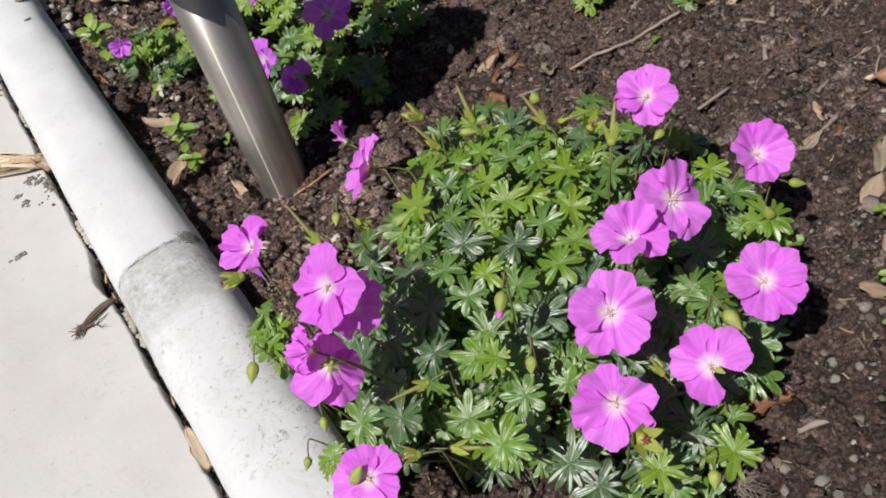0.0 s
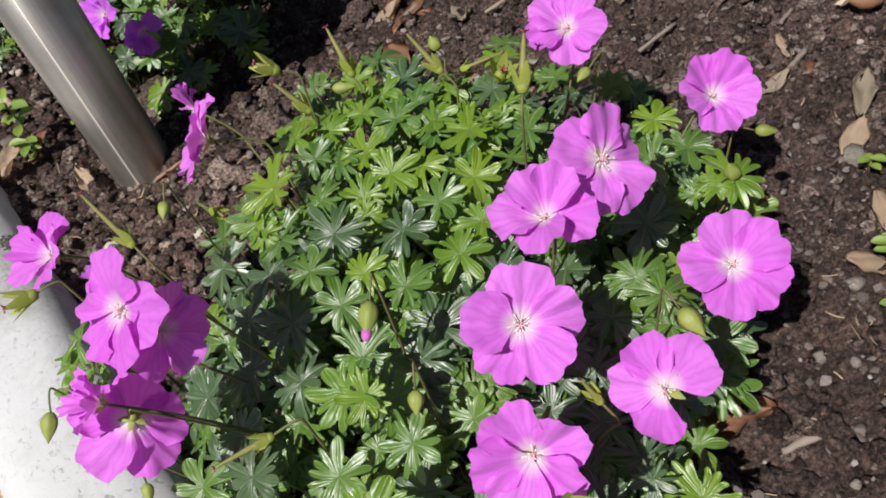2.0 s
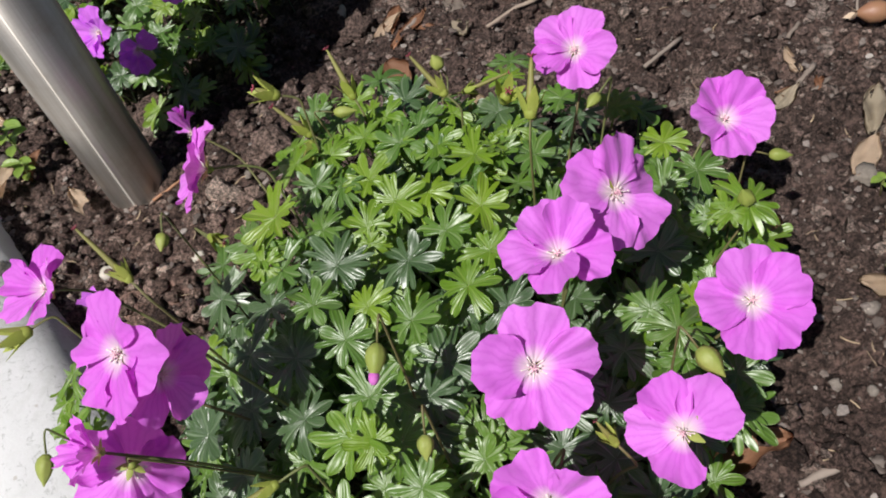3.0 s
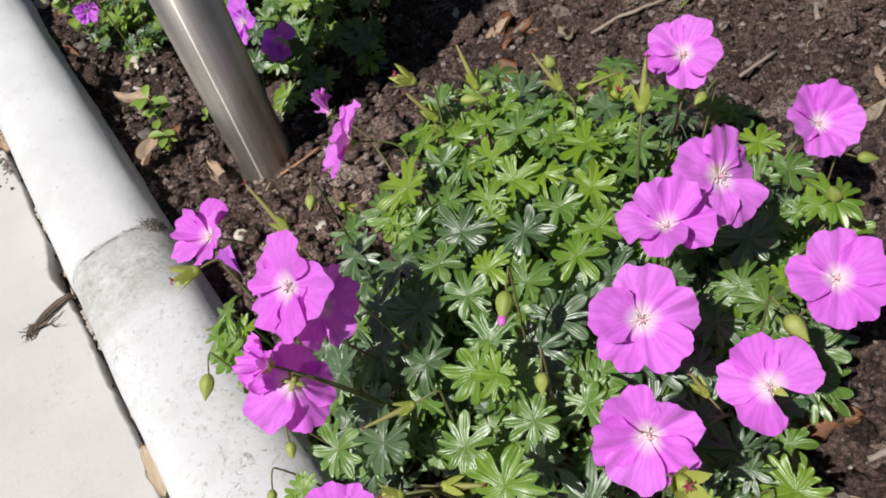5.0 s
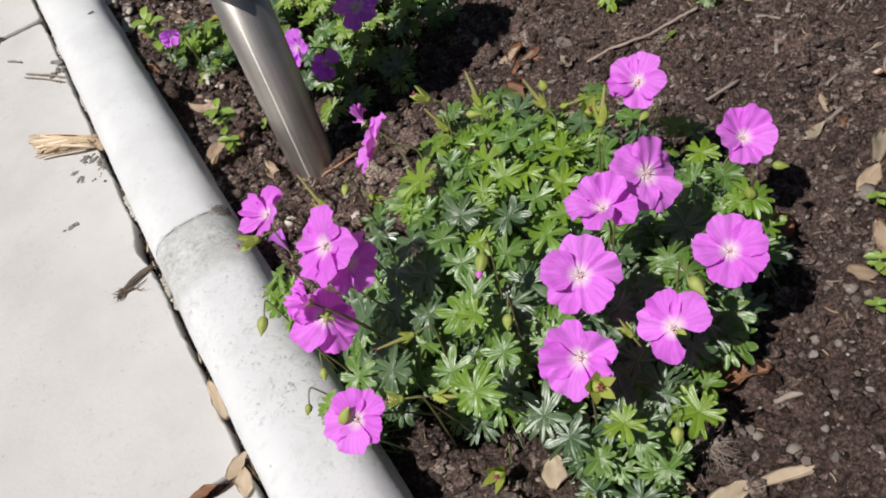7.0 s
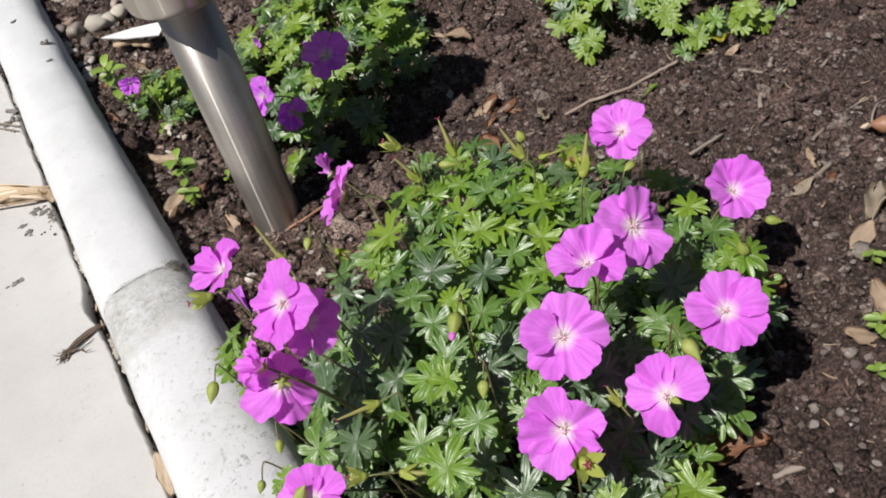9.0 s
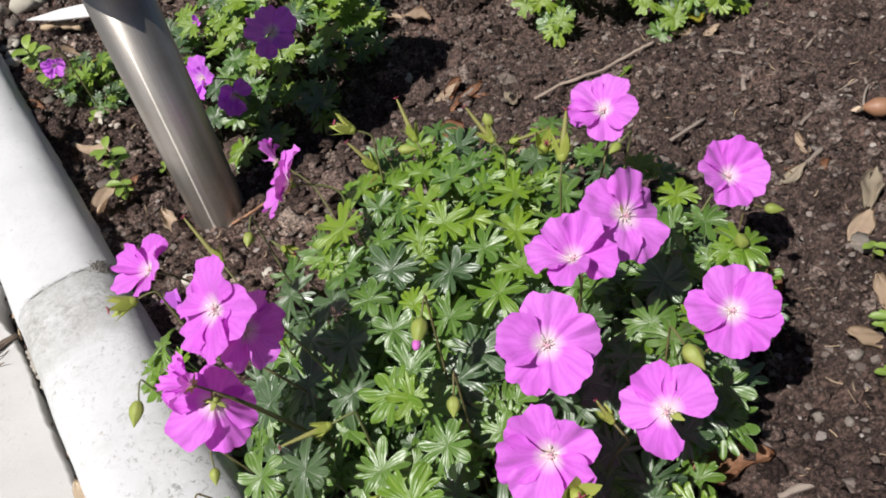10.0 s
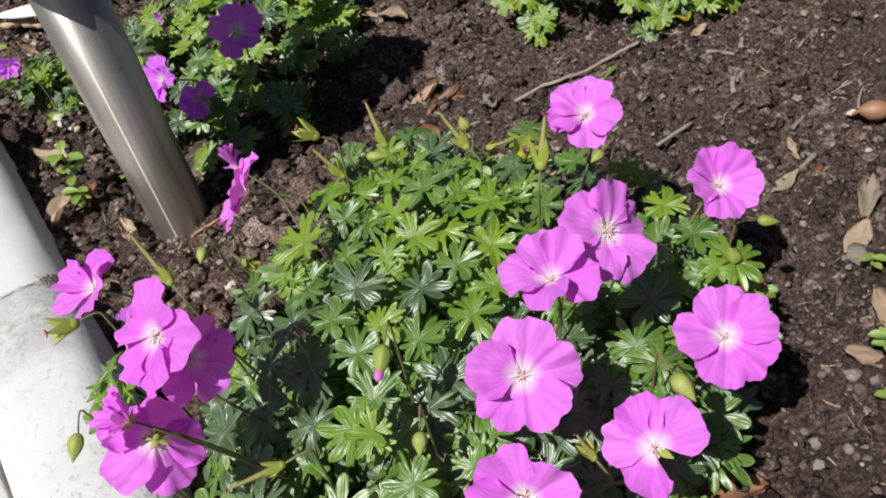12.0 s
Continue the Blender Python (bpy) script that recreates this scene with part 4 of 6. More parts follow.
BRIGHT_LEAVES += [
    (0.026, 0.438, 0.095, 0.0115),
    (-0.016, 0.358, 0.112, 0.0131),
    (0.012, 0.374, 0.110, 0.0133),
    (0.054, 0.416, 0.098, 0.0126),
    (-0.018, 0.318, 0.108, 0.0125),
    (0.036, 0.339, 0.105, 0.0127),
    (0.115, 0.461, 0.060, 0.0129),
    (-0.149, 0.307, 0.090, 0.0111),
    (-0.145, 0.285, 0.085, 0.0116),
    (-0.165, 0.308, 0.085, 0.0099),
    (-0.016, 0.441, 0.095, 0.0116),
    (-0.027, 0.432, 0.095, 0.0130),
    (0.032, 0.412, 0.100, 0.0101),
    (-0.064, 0.449, 0.080, 0.0138),
    (-0.005, 0.416, 0.100, 0.0114),
    (-0.029, 0.476, 0.080, 0.0116),
    (-0.064, 0.432, 0.085, 0.0124),
]
MID_LEAVES = [
    (-0.042, 0.392, 0.108, 0.0116),
    (-0.016, 0.270, 0.118, 0.0128),
    (-0.005, 0.253, 0.112, 0.0138),
    (-0.030, 0.230, 0.100, 0.0137),
    (0.001, 0.235, 0.110, 0.0134),
    (0.071, 0.199, 0.070, 0.0134),
    (0.128, 0.272, 0.050, 0.0170),
    (0.141, 0.393, 0.070, 0.0154),
    (0.097, 0.300, 0.100, 0.0133),
    (0.131, 0.286, 0.060, 0.0137),
    (-0.094, 0.242, 0.080, 0.0134),
    (0.118, 0.369, 0.090, 0.0132),
    (-0.048, 0.454, 0.095, 0.0111),
    (-0.029, 0.390, 0.108, 0.0137),
    (-0.001, 0.416, 0.103, 0.0134),
    (0.012, 0.434, 0.098, 0.0122),
    (-0.037, 0.361, 0.112, 0.0139),
    (0.018, 0.352, 0.108, 0.0136),
    (-0.073, 0.367, 0.106, 0.0136),
    (0.063, 0.395, 0.100, 0.0129),
    (-0.057, 0.345, 0.108, 0.0131),
    (-0.043, 0.325, 0.106, 0.0135),
]
MID_LEAVES += [
    (-0.000, 0.309, 0.106, 0.0130),
    (-0.029, 0.306, 0.104, 0.0138),
    (-0.103, 0.384, 0.070, 0.0131),
    (0.127, 0.460, 0.050, 0.0138),
    (0.127, 0.419, 0.050, 0.0140),
    (0.005, 0.465, 0.090, 0.0120),
    (0.060, 0.492, 0.075, 0.0124),
    (0.083, 0.450, 0.080, 0.0125),
    (-0.047, 0.471, 0.085, 0.0115),
    (-0.015, 0.490, 0.080, 0.0140),
    (-0.038, 0.450, 0.090, 0.0113),
    (0.008, 0.425, 0.100, 0.0121),
    (0.041, 0.435, 0.090, 0.0112),
    (0.047, 0.400, 0.100, 0.0118),
    (0.058, 0.452, 0.075, 0.0127),
    (0.081, 0.458, 0.070, 0.0116),
    (-0.050, 0.444, 0.085, 0.0129),
    (0.017, 0.404, 0.100, 0.0106),
    (0.013, 0.465, 0.080, 0.0135),
]
DARK_LEAVES = [
    (-0.031, 0.341, 0.110, 0.0156),
    (0.000, 0.340, 0.106, 0.0149),
    (0.001, 0.458, 0.092, 0.0134),
    (-0.064, 0.332, 0.100, 0.0145),
    (-0.053, 0.306, 0.096, 0.0154),
    (-0.076, 0.315, 0.090, 0.0144),
    (0.013, 0.290, 0.100, 0.0147),
    (0.004, 0.277, 0.098, 0.0145),
    (-0.076, 0.290, 0.085, 0.0154),
    (-0.052, 0.282, 0.085, 0.0139),
    (-0.069, 0.239, 0.090, 0.0156),
    (0.020, 0.210, 0.080, 0.0165),
    (0.034, 0.199, 0.075, 0.0146),
    (0.061, 0.208, 0.078, 0.0134),
    (0.087, 0.238, 0.060, 0.0155),
    (0.085, 0.290, 0.070, 0.0171),
    (0.074, 0.256, 0.060, 0.0147),
    (0.110, 0.342, 0.080, 0.0157),
    (-0.095, 0.352, 0.085, 0.0146),
    (0.064, 0.321, 0.070, 0.0151),
    (-0.097, 0.284, 0.080, 0.0149),
    (0.040, 0.313, 0.100, 0.0137),
]
DARK_LEAVES += [
    (0.026, 0.301, 0.090, 0.0144),
    (-0.079, 0.263, 0.080, 0.0131),
    (0.049, 0.433, 0.095, 0.0129),
    (0.090, 0.440, 0.075, 0.0124),
    (0.002, 0.460, 0.090, 0.0126),
    (0.023, 0.446, 0.085, 0.0121),
    (0.061, 0.429, 0.085, 0.0115),
]


def lean_of(x, y, r, centre, wild=0.28):
    """The way that a leaf faces: up, out from the plant's middle, and a little to the sun."""
    out = Vector((x - centre.x, y - centre.y, 0)) * 3.2
    return (Vector((0, 0, 1)) + out + SUN_DIR * 1.05 + Vector((r.uniform(-wild, wild), r.uniform(-wild, wild), 0))).normalized()


def geranium():
    r = random.Random(21)
    plant = thing("geranium", "bushy cranesbill plant with cut green leaves and magenta flowers", "flowering plant")
    taken = []
    for tone, rows in (("b", BRIGHT_LEAVES), ("m", MID_LEAVES), ("d", DARK_LEAVES)):
        for x, y, z, radius in rows:
            n = lean_of(x, y, r, PLANT_C, 0.36)
            put_leaf(plant, (x, y, z), radius * (1.20 if tone == "b" else 1.26), tone, n, r.uniform(0, 360), r)
            # young shoots bear a rosette of smaller leaves
            for _ in range(r.choice((0, 0, 1, 2)) if tone == "b" else 0):
                turn = r.uniform(0, 6.283)
                away = Vector((math.cos(turn), math.sin(turn), 0))
                put_leaf(plant, Vector((x, y, z + r.uniform(-0.004, 0.004))) + away * radius * 0.62, radius * r.uniform(0.65, 0.9), tone, (n + away * r.uniform(0.3, 0.8)).normalized(), r.uniform(0, 360), r)
            taken.append((x, y, z))
    count = 0
    low = []
    while count < 720:
        x, y = r.uniform(-0.15, 0.19), r.uniform(0.14, 0.49)
        if r.random() < 0.22:
            y = r.uniform(0.40, 0.482)
        h = canopy(x, y)
        if not h or (x + 0.055) ** 2 + (y - 0.200) ** 2 < 0.0017 or (x < 0.036 and y < 0.212) or (x - 0.017) ** 2 + (y - 0.214) ** 2 < 0.0004 or (x < -0.075 and y > 0.37) or x > 0.098 + 0.52 * max(0, y - 0.215):
            continue
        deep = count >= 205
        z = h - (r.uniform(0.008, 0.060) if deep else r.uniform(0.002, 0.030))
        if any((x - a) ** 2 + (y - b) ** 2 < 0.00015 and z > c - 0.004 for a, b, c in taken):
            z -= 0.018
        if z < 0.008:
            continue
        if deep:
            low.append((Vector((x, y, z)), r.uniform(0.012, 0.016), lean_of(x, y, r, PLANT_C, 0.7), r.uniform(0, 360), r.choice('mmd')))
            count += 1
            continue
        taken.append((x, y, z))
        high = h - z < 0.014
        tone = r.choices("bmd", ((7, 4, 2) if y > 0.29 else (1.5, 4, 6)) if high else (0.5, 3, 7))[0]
        if x < -0.03 and 0.22 < y < 0.33:
            tone = r.choices("bmd", (0, 2, 8))[0]
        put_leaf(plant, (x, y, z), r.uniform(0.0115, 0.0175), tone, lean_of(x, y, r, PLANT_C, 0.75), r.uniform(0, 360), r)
        count += 1
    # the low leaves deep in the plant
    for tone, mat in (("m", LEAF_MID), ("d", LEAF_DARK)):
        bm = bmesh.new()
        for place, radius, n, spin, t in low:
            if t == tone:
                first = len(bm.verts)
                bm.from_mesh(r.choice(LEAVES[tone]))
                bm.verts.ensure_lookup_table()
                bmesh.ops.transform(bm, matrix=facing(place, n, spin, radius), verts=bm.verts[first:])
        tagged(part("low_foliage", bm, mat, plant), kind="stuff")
    for k, spec in enumerate(FLOWERS):
        root = PLANT_C + Vector(((spec[0] - PLANT_C.x) * 0.55, (spec[1] - PLANT_C.y) * 0.55, 0.0))
        flower(plant, spec, root, 100 + k, PETAL, 1.0)
    for k, spec in enumerate(BUD_ROWS):
        root = PLANT_C + Vector(((spec[0] - PLANT_C.x) * 0.84, (spec[1] - PLANT_C.y) * 0.84, 0.03))
        bud(plant, spec, root, k, k == 4)
    for k, spec in enumerate(FRUIT_ROWS):
        root = PLANT_C + Vector(((spec[0] - PLANT_C.x) * 0.86, (spec[1] - PLANT_C.y) * 0.86, 0.03))
        fruit(plant, spec, root, k)
    return plant


geranium()


def small_geranium(label, centre, a, b, tall, count, seed, tones, flowers=(), petal=None, size=(0.010, 0.015), face=0.0):
    r = random.Random(seed)
    c = Vector((*centre, 0))
    plant = thing("geranium", label, "flowering plant")
    for k in range(count):
        ang, q = r.uniform(0, 6.283), math.sqrt(r.uniform(0, 1))
        x, y = c.x + a * q * math.cos(ang), c.y + b * q * math.sin(ang)
        z = max(0.008, tall * (0.3 + 0.7 * math.sqrt(max(0, 1 - q ** 2.4))) - r.uniform(0, 0.035))
        put_leaf(plant, (x, y, z), r.uniform(*size), r.choices("bmdf", (*tones, 0)[:4])[0], (lean_of(x, y, r, c, 0.45) + Vector((0, -face, 0))).normalized(), r.uniform(0, 360), r)
    for k, spec in enumerate(flowers):
        flower(plant, spec, c + Vector(((spec[0] - c.x) * 0.5, (spec[1] - c.y) * 0.5, 0.0)), seed + k, petal or PETAL, 0.86)
    return plant


BACK_FLOWERS = [
    (-0.1446, 0.6126, 0.0984, 0.15, -0.55, 0.82, 0.0215, 16, (4, 70, 150, 215, 292)),
    (-0.1984, 0.5831, 0.0848, -0.38, -0.72, 0.58, 0.0191, 26, (20, 95, 165, 228, 305)),
    (-0.1775, 0.5735, 0.0750, 0.30, -0.93, 0.20, 0.0175, 40, (35, 110, 170, 215, 300)),
    (-0.2260, 0.6715, 0.0850, 0.10, -0.80, 0.60, 0.0085, 66, 10),
]
SMALL_FLOWERS = [
    (-0.3494, 0.6443, 0.0792, 0.25, -0.96, 0.14, 0.0120, 38, 0),
    (-0.3050, 0.6900, 0.0840, 0.01, -1.00, 0.03, 0.0127, 38, 0),
]
small_geranium("leafy cranesbill plant with violet flowers behind the lamp pole", (-0.190, 0.722), 0.105, 0.150, 0.085, 215, 301, (1.5, 4, 3, 5), BACK_FLOWERS, PETAL_DEEP, (0.0125, 0.019))
small_geranium("small cranesbill plant with two drooping violet flowers near the edging", (-0.348, 0.698), 0.058, 0.036, 0.048, 62, 401, (1, 4, 4, 3), SMALL_FLOWERS, PETAL_DEEP, (0.0095, 0.0145))
small_geranium("light green leafy cranesbill plant without flowers on bare soil", (0.150, 0.798), 0.135, 0.118, 0.078, 150, 501, (1, 1, 1, 7), size=(0.013, 0.019), face=0.45)


# ---- crumbs, clods and stones of the bed ----
def in_bed(x, y):
    return x * EDGE_N.x + y * EDGE_N.y > KERB_AT + KERB_R - 0.004


def lump_templates(count, sub, rough, flat):
    out = []
    for k in range(count):
        bm = bmesh.new()
        lump(bm, (0, 0, 0), 1.0, rough, sub, 1.0 + k * 1.37, flat)
        out.append((np.array([v.co[:] for v in bm.verts]), np.array([[v.index for v in fa.verts] for fa in bm.faces])))
        bm.free()
    return out


def scatter(name, label, category, templates, places, mat, smooth=True):
    """One joined object of many small lumps: rows of x, y, z, size, turn."""
    g = np.random.default_rng(5)
    verts, faces, first = [], [], 0
    for x, y, z, size, turn in places:
        v, fa = templates[g.integers(len(templates))]
        c, s = math.cos(turn), math.sin(turn)
        q = v @ np.array([[c, s, 0], [-s, c, 0], [0, 0, 1]]) * size + (x, y, z)
        verts.append(q)
        faces.append(fa + first)
        first += len(v)
    me = bpy.data.meshes.new(name)
    me.from_pydata(np.concatenate(verts).tolist(), [], np.concatenate(faces).tolist())
    me.materials.append(mat)
    me.polygons.foreach_set("use_smooth", [smooth] * len(me.polygons))
    return tagged(new(name, me), label, category, kind="stuff")


def crumb_places(count, seed, lo, hi, power=2.6):
    r = random.Random(seed)
    out = []
    while len(out) < count:
        x, y = r.uniform(-0.6, 0.5), r.uniform(0.08, 1.05)
        if not in_bed(x, y):
            continue
        patch = noise.noise(Vector((x * 11, y * 11, 4)))
        coarse = 0.5 + 0.9 * patch + (0.6 if x < -0.06 and y > 0.36 else 0.0)
        if r.random() > 0.35 + coarse * 0.5:
            continue
        size = lo + (hi - lo) * r.random() ** power * min(1.2, 0.6 + max(0, coarse))
        out.append((x, y, soil_height(x, y) + size * r.uniform(-0.25, 0.3), size, r.uniform(0, 6.28)))
    return out


scatter("soil_crumbs", "loose dark crumbs of garden soil", "soil", lump_templates(14, 1, 0.95, 0.75), crumb_places(52000, 31, 0.0004, 0.0052, 3.8), CLOD, True)
LUMPS = []
for k in range(10):
    bm = bmesh.new()
    lump(bm, (0, 0, 0), 1.0, 0.66, 3, 1.0 + k * 1.37, 0.7, 0.42)
    LUMPS.append(mesh_of("lump", bm, CLOD))
for k, (x, y, z, size, turn) in enumerate(crumb_places(290, 37, 0.004, 0.0105)):
    part("lump", LUMPS[k % 10], None, GROUND, m=Matrix.Translation((x, y, z)) @ Matrix.Rotation(turn, 4, "Z") @ Matrix.Scale(size, 4))

CLOD_ROWS = [
    (-0.118, 0.529, 0.0077),
    (-0.138, 0.491, 0.0097),
    (-0.227, 0.491, 0.0090),
    (-0.071, 0.665, 0.0103),
    (-0.100, 0.533, 0.0073),
    (-0.173, 0.517, 0.0068),
    (-0.086, 0.717, 0.0097),
    (-0.117, 0.484, 0.0065),
    (-0.181, 0.461, 0.0069),
    (-0.237, 0.485, 0.0067),
    (-0.154, 0.474, 0.0056),
    (-0.137, 0.466, 0.0051),
    (-0.291, 0.588, 0.0065),
    (-0.379, 0.687, 0.0078),
    (-0.369, 0.609, 0.0062),
    (-0.321, 0.571, 0.0064),
    (-0.134, 0.563, 0.0076),
    (-0.126, 0.591, 0.0073),
    (0.200, 0.433, 0.0046),
    (0.193, 0.370, 0.0049),
    (0.218, 0.405, 0.0047),
    (0.219, 0.368, 0.0042),
    (0.172, 0.338, 0.0047),
    (0.176, 0.277, 0.0043),
    (0.163, 0.257, 0.0048),
    (0.051, 0.636, 0.0049),
    (0.001, 0.778, 0.0089),
    (-0.270, 0.552, 0.0058),
    (0.154, 0.265, 0.0052),
    (-0.073, 0.233, 0.0062),
]
CLOD_ROWS += [
    (-0.056, 0.216, 0.0053),
    (-0.039, 0.204, 0.0052),
    (-0.079, 0.255, 0.0048),
    (-0.068, 0.6505, 0.0125),
    (-0.047, 0.637, 0.0110),
    (-0.075, 0.588, 0.0110),
    (-0.058, 0.572, 0.0085),
    (0.226, 0.583, 0.0080),
]
STONE_ROWS = [
    (0.192, 0.259, 0.0040),
    (0.189, 0.302, 0.0038),
    (0.218, 0.338, 0.0051),
    (0.199, 0.290, 0.0033),
    (0.162, 0.223, 0.0059),
    (0.141, 0.231, 0.0046),
    (0.208, 0.255, 0.0028),
    (0.181, 0.234, 0.0028),
    (0.286, 0.680, 0.0039),
    (-0.109, 0.777, 0.0046),
    (-0.549, 0.870, 0.0105),
    (-0.507, 0.823, 0.0082),
    (0.246, 0.422, 0.0081),
    (0.217, 0.338, 0.0040),
    (-0.149, 0.442, 0.0033),
    (0.191, 0.261, 0.0033),
    (0.154, 0.627, 0.0038),
    (-0.122, 0.508, 0.0036),
    (-0.203, 0.437, 0.0045),
    (-0.531, 0.838, 0.0100),
    (-0.513, 0.856, 0.0115),
    (-0.495, 0.814, 0.0089),
    (-0.518, 0.822, 0.0077),
]
for k, (x, y, size) in enumerate(CLOD_ROWS):
    bm = bmesh.new()
    lump(bm, (0, 0, 0), size, 0.66, 3, 2.0 + k * 0.77, 0.7, 0.42)
    ob = part("soil_clod", bm, CLOD, m=Matrix.Translation((x, y, soil_height(x, y) + size * 0.25)))
    tagged(ob, "rough grey-brown clod of dry soil", "clod", "soil clods")
for k, (x, y, size) in enumerate(STONE_ROWS):
    bm = bmesh.new()
    lump(bm, (0, 0, 0), size * 0.85, 0.4, 2, 5.0 + k * 0.91, 0.62)
    ob = part("pebble", bm, STONE_EARTHY if x > 0 else STONE, m=Matrix.Translation((x, y, soil_height(x, y) + size * 0.25)))
    tagged(ob, "small pale rounded pebble lying on the soil", "pebble", "pebbles")


PALE = plain_material("pale_stone", (0.40, 0.365, 0.30), (0.62, 0.575, 0.49), 0.85, 90)
for rows in (((-0.511, 0.889, 0.015), (-0.498, 0.896, 0.011), (-0.489, 0.909, 0.013)), ((-0.518, 0.820, 0.0085), (-0.512, 0.818, 0.008)), ((-0.499, 0.818, 0.006), (-0.491, 0.810, 0.006)), ((-0.484, 0.786, 0.007), (-0.478, 0.772, 0.008)), ((-0.147, 0.439, 0.0042), (-0.1455, 0.4405, 0.0035)), ((-0.203, 0.435, 0.0048), (-0.2005, 0.4365, 0.0035)), ((-0.068, 0.657, 0.011), (-0.064, 0.664, 0.010)), ((-0.350, 0.664, 0.008), (-0.343, 0.657, 0.0065)), ((-0.46, 0.775, 0.008), (-0.452, 0.769, 0.006)), ((-0.252, 0.604, 0.0042), (-0.2505, 0.6045, 0.0036))):
    bm = bmesh.new()
    x0, y0 = rows[0][0], rows[0][1]
    for k, (x, y, size) in enumerate(rows):
        lump(bm, (x - x0, y - y0, 0.0), size, 0.28, 2, x * 31 + k, 0.7)
    tagged(part("stone", bm, PALE, m=Matrix.Translation((x0, y0, soil_height(x0, y0) + 0.35 * rows[0][2]))), "pale rounded knobbly stone lying on the soil", "stone", "pale stones")
stick_points = ((-0.474, 0.841, 0.010), (-0.448, 0.838, 0.013), (-0.422, 0.830, 0.011))
r_stones = random.Random(43)
for k in range(26):
    x, y = r_stones.uniform(-0.62, -0.42), r_stones.uniform(0.80, 1.0)
    if not in_bed(x, y - 0.02):
        continue
    size = r_stones.uniform(0.005, 0.013)
    bm = bmesh.new()
    lump(bm, (0, 0, 0), size, 0.4, 2, 30.0 + k * 0.91, 0.62)
    ob = part("pebble", bm, STONE, m=Matrix.Translation((x, y, soil_height(x, y) + size * 0.25)))
    tagged(ob, "pale rough pebble among the rubble by the edging", "pebble", "pebbles")


GRAVEL = []
for k in range(6):
    bm = bmesh.new()
    lump(bm, (0, 0, 0), 1.0, 0.5, 2, 60.0 + k * 0.91, 0.62)
    GRAVEL.append(mesh_of("pebble", bm, STONE))
made = 0
while made < 70:
    x, y = r_stones.uniform(-0.50, -0.24), r_stones.uniform(0.56, 0.85)
    if not in_bed(x, y - 0.01) or x + 0.55 * y > 0.10:
        continue
    size = 0.0022 + 0.0052 * r_stones.random() ** 2
    ob = part("pebble", GRAVEL[made % 6], None, m=Matrix.Translation((x, y, soil_height(x, y) + size * 0.3)) @ Matrix.Rotation(r_stones.uniform(0, 6.28), 4, "Z") @ Matrix.Scale(size, 4))
    tagged(ob, "small rough grey-brown pebble between lamp pole and edging", "pebble", "pebbles")
    made += 1


def grit(count, seed):
    r = random.Random(seed)
    out = []
    while len(out) < count:
        x, y = r.uniform(-0.5, 0.45), r.uniform(0.1, 1.0)
        if in_bed(x, y):
            size = 0.0005 + 0.0026 * r.random() ** 4
            out.append((x, y, soil_height(x, y) + size * 0.5 + 0.0012, size, r.uniform(0, 6.28)))
    return out


def grit_material():
    mat, nodes, links, bsdf = material("grit", 0.88)
    isl = nodes.new("ShaderNodeNewGeometry").outputs["Random Per Island"]
    tone = ramp(nodes, links, isl, (0.0, (0.09, 0.07, 0.06)), (0.6, (0.16, 0.128, 0.11)), (0.92, (0.23, 0.195, 0.175)), (1.0, (0.42, 0.38, 0.34)))
    fine = ramp(nodes, links, noise_node(nodes, links, 700.0, 4, 0.7, place_coords(nodes)), (0.3, (0.7, 0.7, 0.7)), (0.7, (1.25, 1.25, 1.25)))
    links.new(mix(nodes, links, 1.0, tone, fine, "MULTIPLY"), bsdf.inputs["Base Color"])
    return mat


GRIT = grit_material()
scatter("grit", "tiny pale grit strewn over the soil", "grit", lump_templates(10, 1, 0.7, 0.6), grit(11000, 41), GRIT, False)


# ---- sticks, dry leaves and other litter ----
def stick(name, points, radius, mat, label, category="stick", sides=7):
    bm = bmesh.new()
    pts, r = [], random.Random(len(points) * 17 + int(radius * 1e5))
    for a, b in zip(points, points[1:]):
        a, b = Vector(a), Vector(b)
        for k in range(5):
            p = a.lerp(b, k / 5)
            pts.append(p + Vector((r.uniform(-1, 1), r.uniform(-1, 1), r.uniform(-0.3, 1))) * radius * 0.35)
    pts.append(Vector(points[-1]))
    tube(bm, pts, [radius * r.uniform(0.8, 1.15) for _ in pts], sides)
    return tagged(part(name, bm, mat), label, category)


def on_soil(x, y, up=0.002):
    return (x, y, soil_height(x, y) + up)


stick("twig", [on_soil(0.154, 0.667, 0.005), on_soil(0.138, 0.657, 0.006), on_soil(0.122, 0.646, 0.006), on_soil(0.108, 0.634, 0.006), on_soil(0.088, 0.622, 0.005), on_soil(0.070, 0.617, 0.005), on_soil(0.050, 0.606, 0.005)], 0.0015, TWIG, "long thin knotty grey-brown twig lying on soil")
stick("stalk", stick_points, 0.0042, STRAW, "thick pale tan dead stalk below the plant label")
stick("twig", [on_soil(-0.186, 0.497, 0.004), on_soil(-0.172, 0.505, 0.006), on_soil(-0.158, 0.520, 0.005)], 0.0011, DRY_BROWN, "thin reddish dead stem at the foot of the pole")
stick("wood_chip", [on_soil(0.147, 0.538, 0.004), on_soil(0.176, 0.560, 0.004)], 0.0015, WOOD, "short straight grey stick lying on soil")
